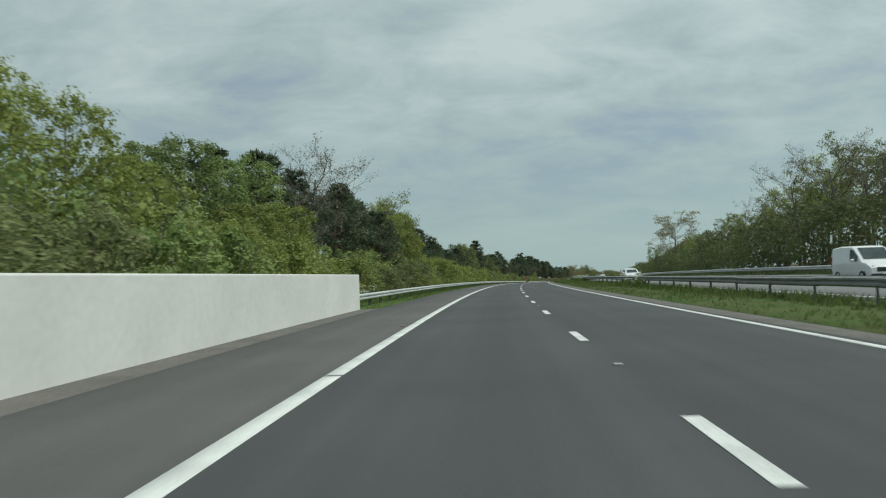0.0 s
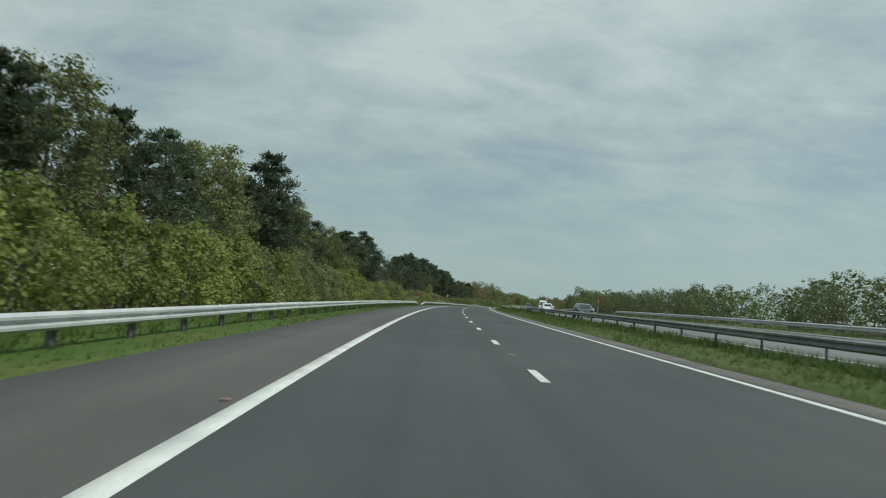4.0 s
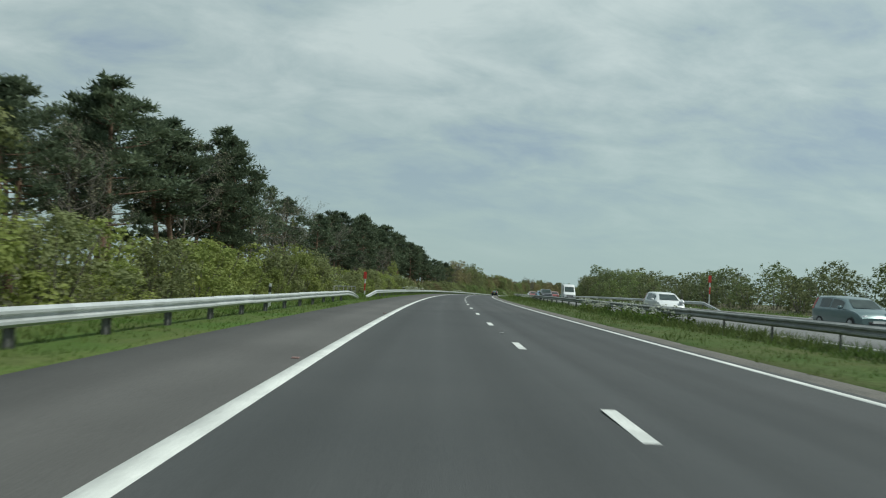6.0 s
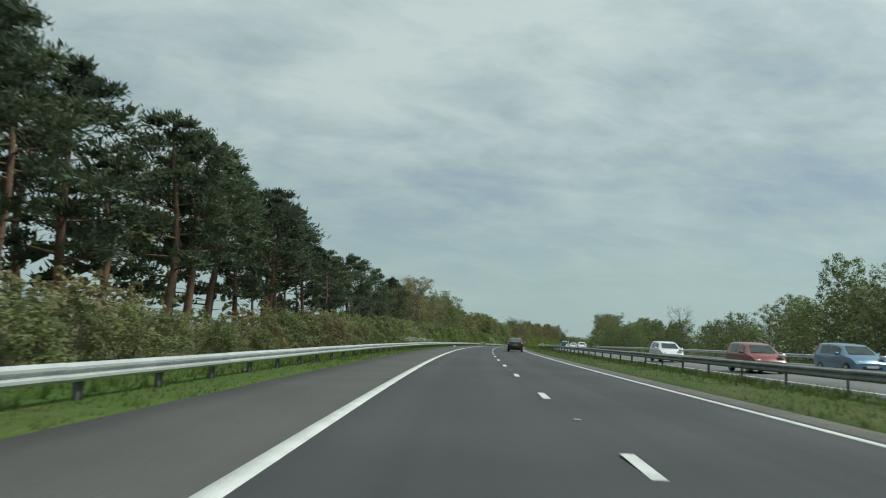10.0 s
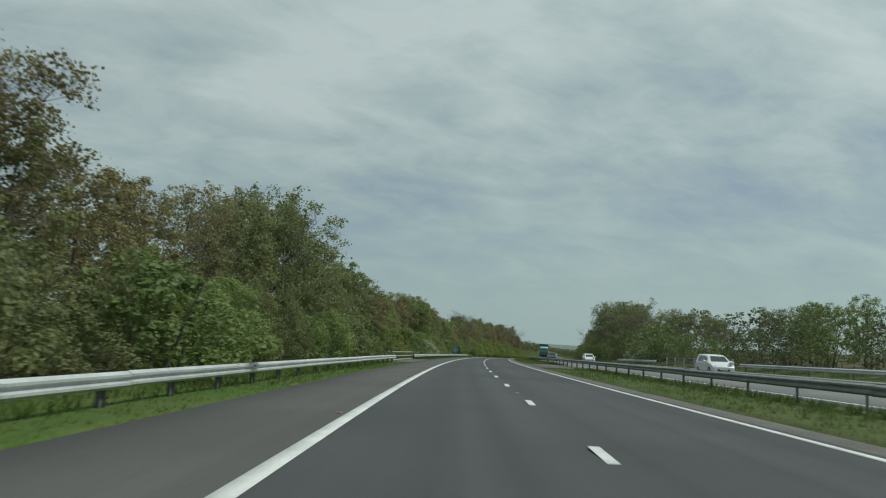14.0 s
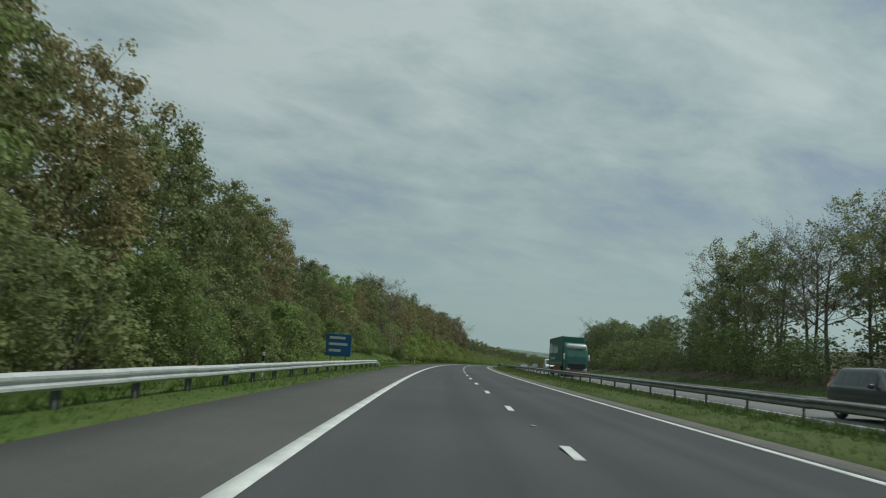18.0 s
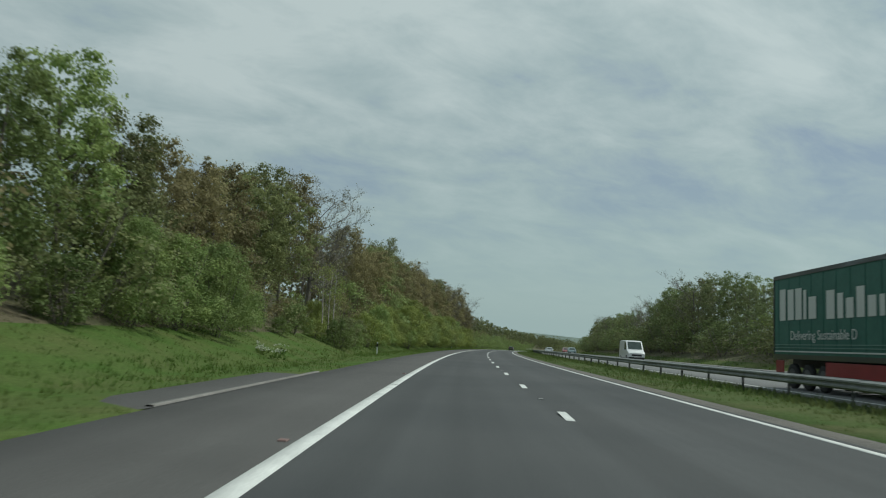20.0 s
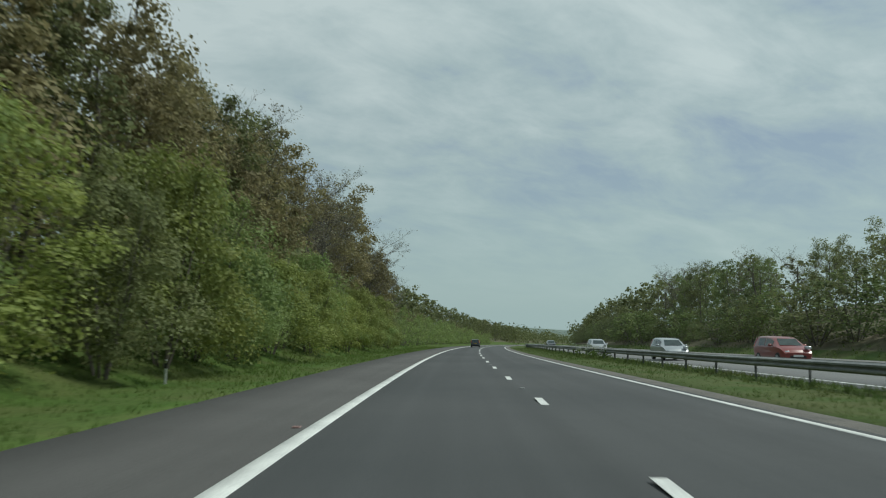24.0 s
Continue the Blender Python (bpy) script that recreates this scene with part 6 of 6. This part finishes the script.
# ---- grass and cow parsley ----


def tufts(name, label, count, s_range, o_pick, height, mat, seed, keep=lambda s, o: True):
    rs = np.random.RandomState(seed)
    b = Build()
    n = 0
    while n < count:
        s, o = rs.uniform(*s_range), o_pick(rs)
        n += 1
        if not keep(s, o):
            continue
        p = spot(s, o, land(s, o) - 0.02)
        h = height(s, o) * rs.uniform(0.5, 1.25)
        for k in range(3):
            a = rs.uniform(0, 6.28)
            w, ln = 0.012 + 0.04 * h, rs.uniform(0.35, 1.2) * h
            dx, dy = math.cos(a), math.sin(a)
            b.face([(p.x - dy * w, p.y + dx * w, p.z), (p.x + dy * w, p.y - dx * w, p.z), (p.x + dx * ln, p.y + dy * ln, p.z + h)])
            p = p + Vector((rs.uniform(-0.12, 0.12), rs.uniform(-0.12, 0.12), 0))
    return thing(name, label, "grass", kind="stuff", data=b.mesh(name, [mat]))


patchy = lambda s, o: 0.5 + noise.noise(Vector((s * 0.12, o * 0.5, 1.7)))
tufts("verge_grass", "short green verge grass along the hard shoulder", 52000, (0, 960), lambda r: -4.50 - 4.8 * r.random_sample(), lambda s, o: 0.06 + 0.10 * max(0, patchy(s, o)) + ((0.12 if s < 640 else 0.04) if o < -6.3 else 0), M_BLADE, 21,
      keep=lambda s, o: not (542 < s < 564) and not (s < 34 and o > -5.8) and not (691 < s < 704.5 and o > -5.95))
tufts("bank_grass", "green grass on the bank", 15000, (655, 960), lambda r: -9.0 - 4.5 * r.random_sample(), lambda s, o: 0.09, M_BLADE, 22)
tufts("median_grass", "green grass in the median", 50000, (0, 960), lambda r: 6.75 + 5.1 * r.random_sample() ** 0.8, lambda s, o: (0.07 + 0.12 * max(0, patchy(s, o)) + (0.14 if o > 9.2 else 0)) * (1.1 if s < 330 else 0.85), M_MEDIAN_BLADE, 23, keep=lambda s, o: not 542 < s < 566)
tufts("far_verge_grass", "pale green grass on the far verge", 6000, (0, 960), lambda r: 24.4 + 3.5 * r.random_sample(), lambda s, o: 0.3, M_BLADE, 24)


def parsley(s, o, spread, count, tall, seed):
    rs = np.random.RandomState(seed)
    b = Build()
    base = spot(s, o, land(s, o))
    for k in range(count):
        a, q = rs.uniform(0, 6.28), math.sqrt(rs.uniform(0, 1))
        p = base + Vector((math.cos(a) * q * spread[0], math.sin(a) * q * spread[1], 0))
        h = tall * rs.uniform(0.6, 1.05)
        top = p + Vector((rs.uniform(-0.1, 0.1), rs.uniform(-0.1, 0.1), h))
        b.tube([p, top], [0.008, 0.005], 3, 1, caps=False)
        c = np.array(top) + rs.normal(size=(9, 3)) * np.array([0.07, 0.07, 0.025])
        leaf_cards(b, c, 0.035, 0.03, slot=0)
        c = np.array(p) + rs.normal(size=(7, 3)) * np.array([0.12, 0.12, 0.1]) + np.array([0, 0, h * 0.45])
        leaf_cards(b, c, 0.09, 0.05, slot=1)
    tagged(thing("cow_parsley", "clump of white-flowering cow parsley in the grass", "wild flowers", group="cow parsley clumps", data=b.mesh("cow_parsley", [M_WHITE_FLOWER, M_BLADE])), kind="stuff")


for k, (s, o, w, l, n, t) in enumerate(((326, -7.6, 0.7, 3, 40, 1.1), (333, -7.5, 0.7, 5, 50, 1.0), (343, -7.6, 0.6, 4, 40, 1.0), (428, -7.6, 0.7, 4, 60, 1.15), (435, -7.5, 0.8, 5, 70, 1.1), (442, -7.6, 0.7, 4, 50, 1.1), (450, -7.6, 0.7, 5, 50, 1.0),
                                        (108, 9.9, 0.9, 2.5, 60, 0.95), (113, 10, 0.8, 2.5, 40, 0.9), (58, 9.8, 0.8, 3, 40, 0.9), (243, 9.7, 0.8, 4, 60, 0.85), (256, 9.8, 0.8, 3, 50, 0.85), (306, 9.6, 0.9, 6, 60, 0.7), (466, 9.8, 0.9, 3, 60, 0.9),
                                        (713, -8.6, 0.6, 2, 20, 0.6), (48, -7.8, 0.6, 2, 20, 0.9), (592, -8.4, 0.6, 2, 20, 0.9), (876, 9.6, 0.6, 2, 30, 0.9))):
    parsley(s, o, (w, l), n, t, 50 + k)
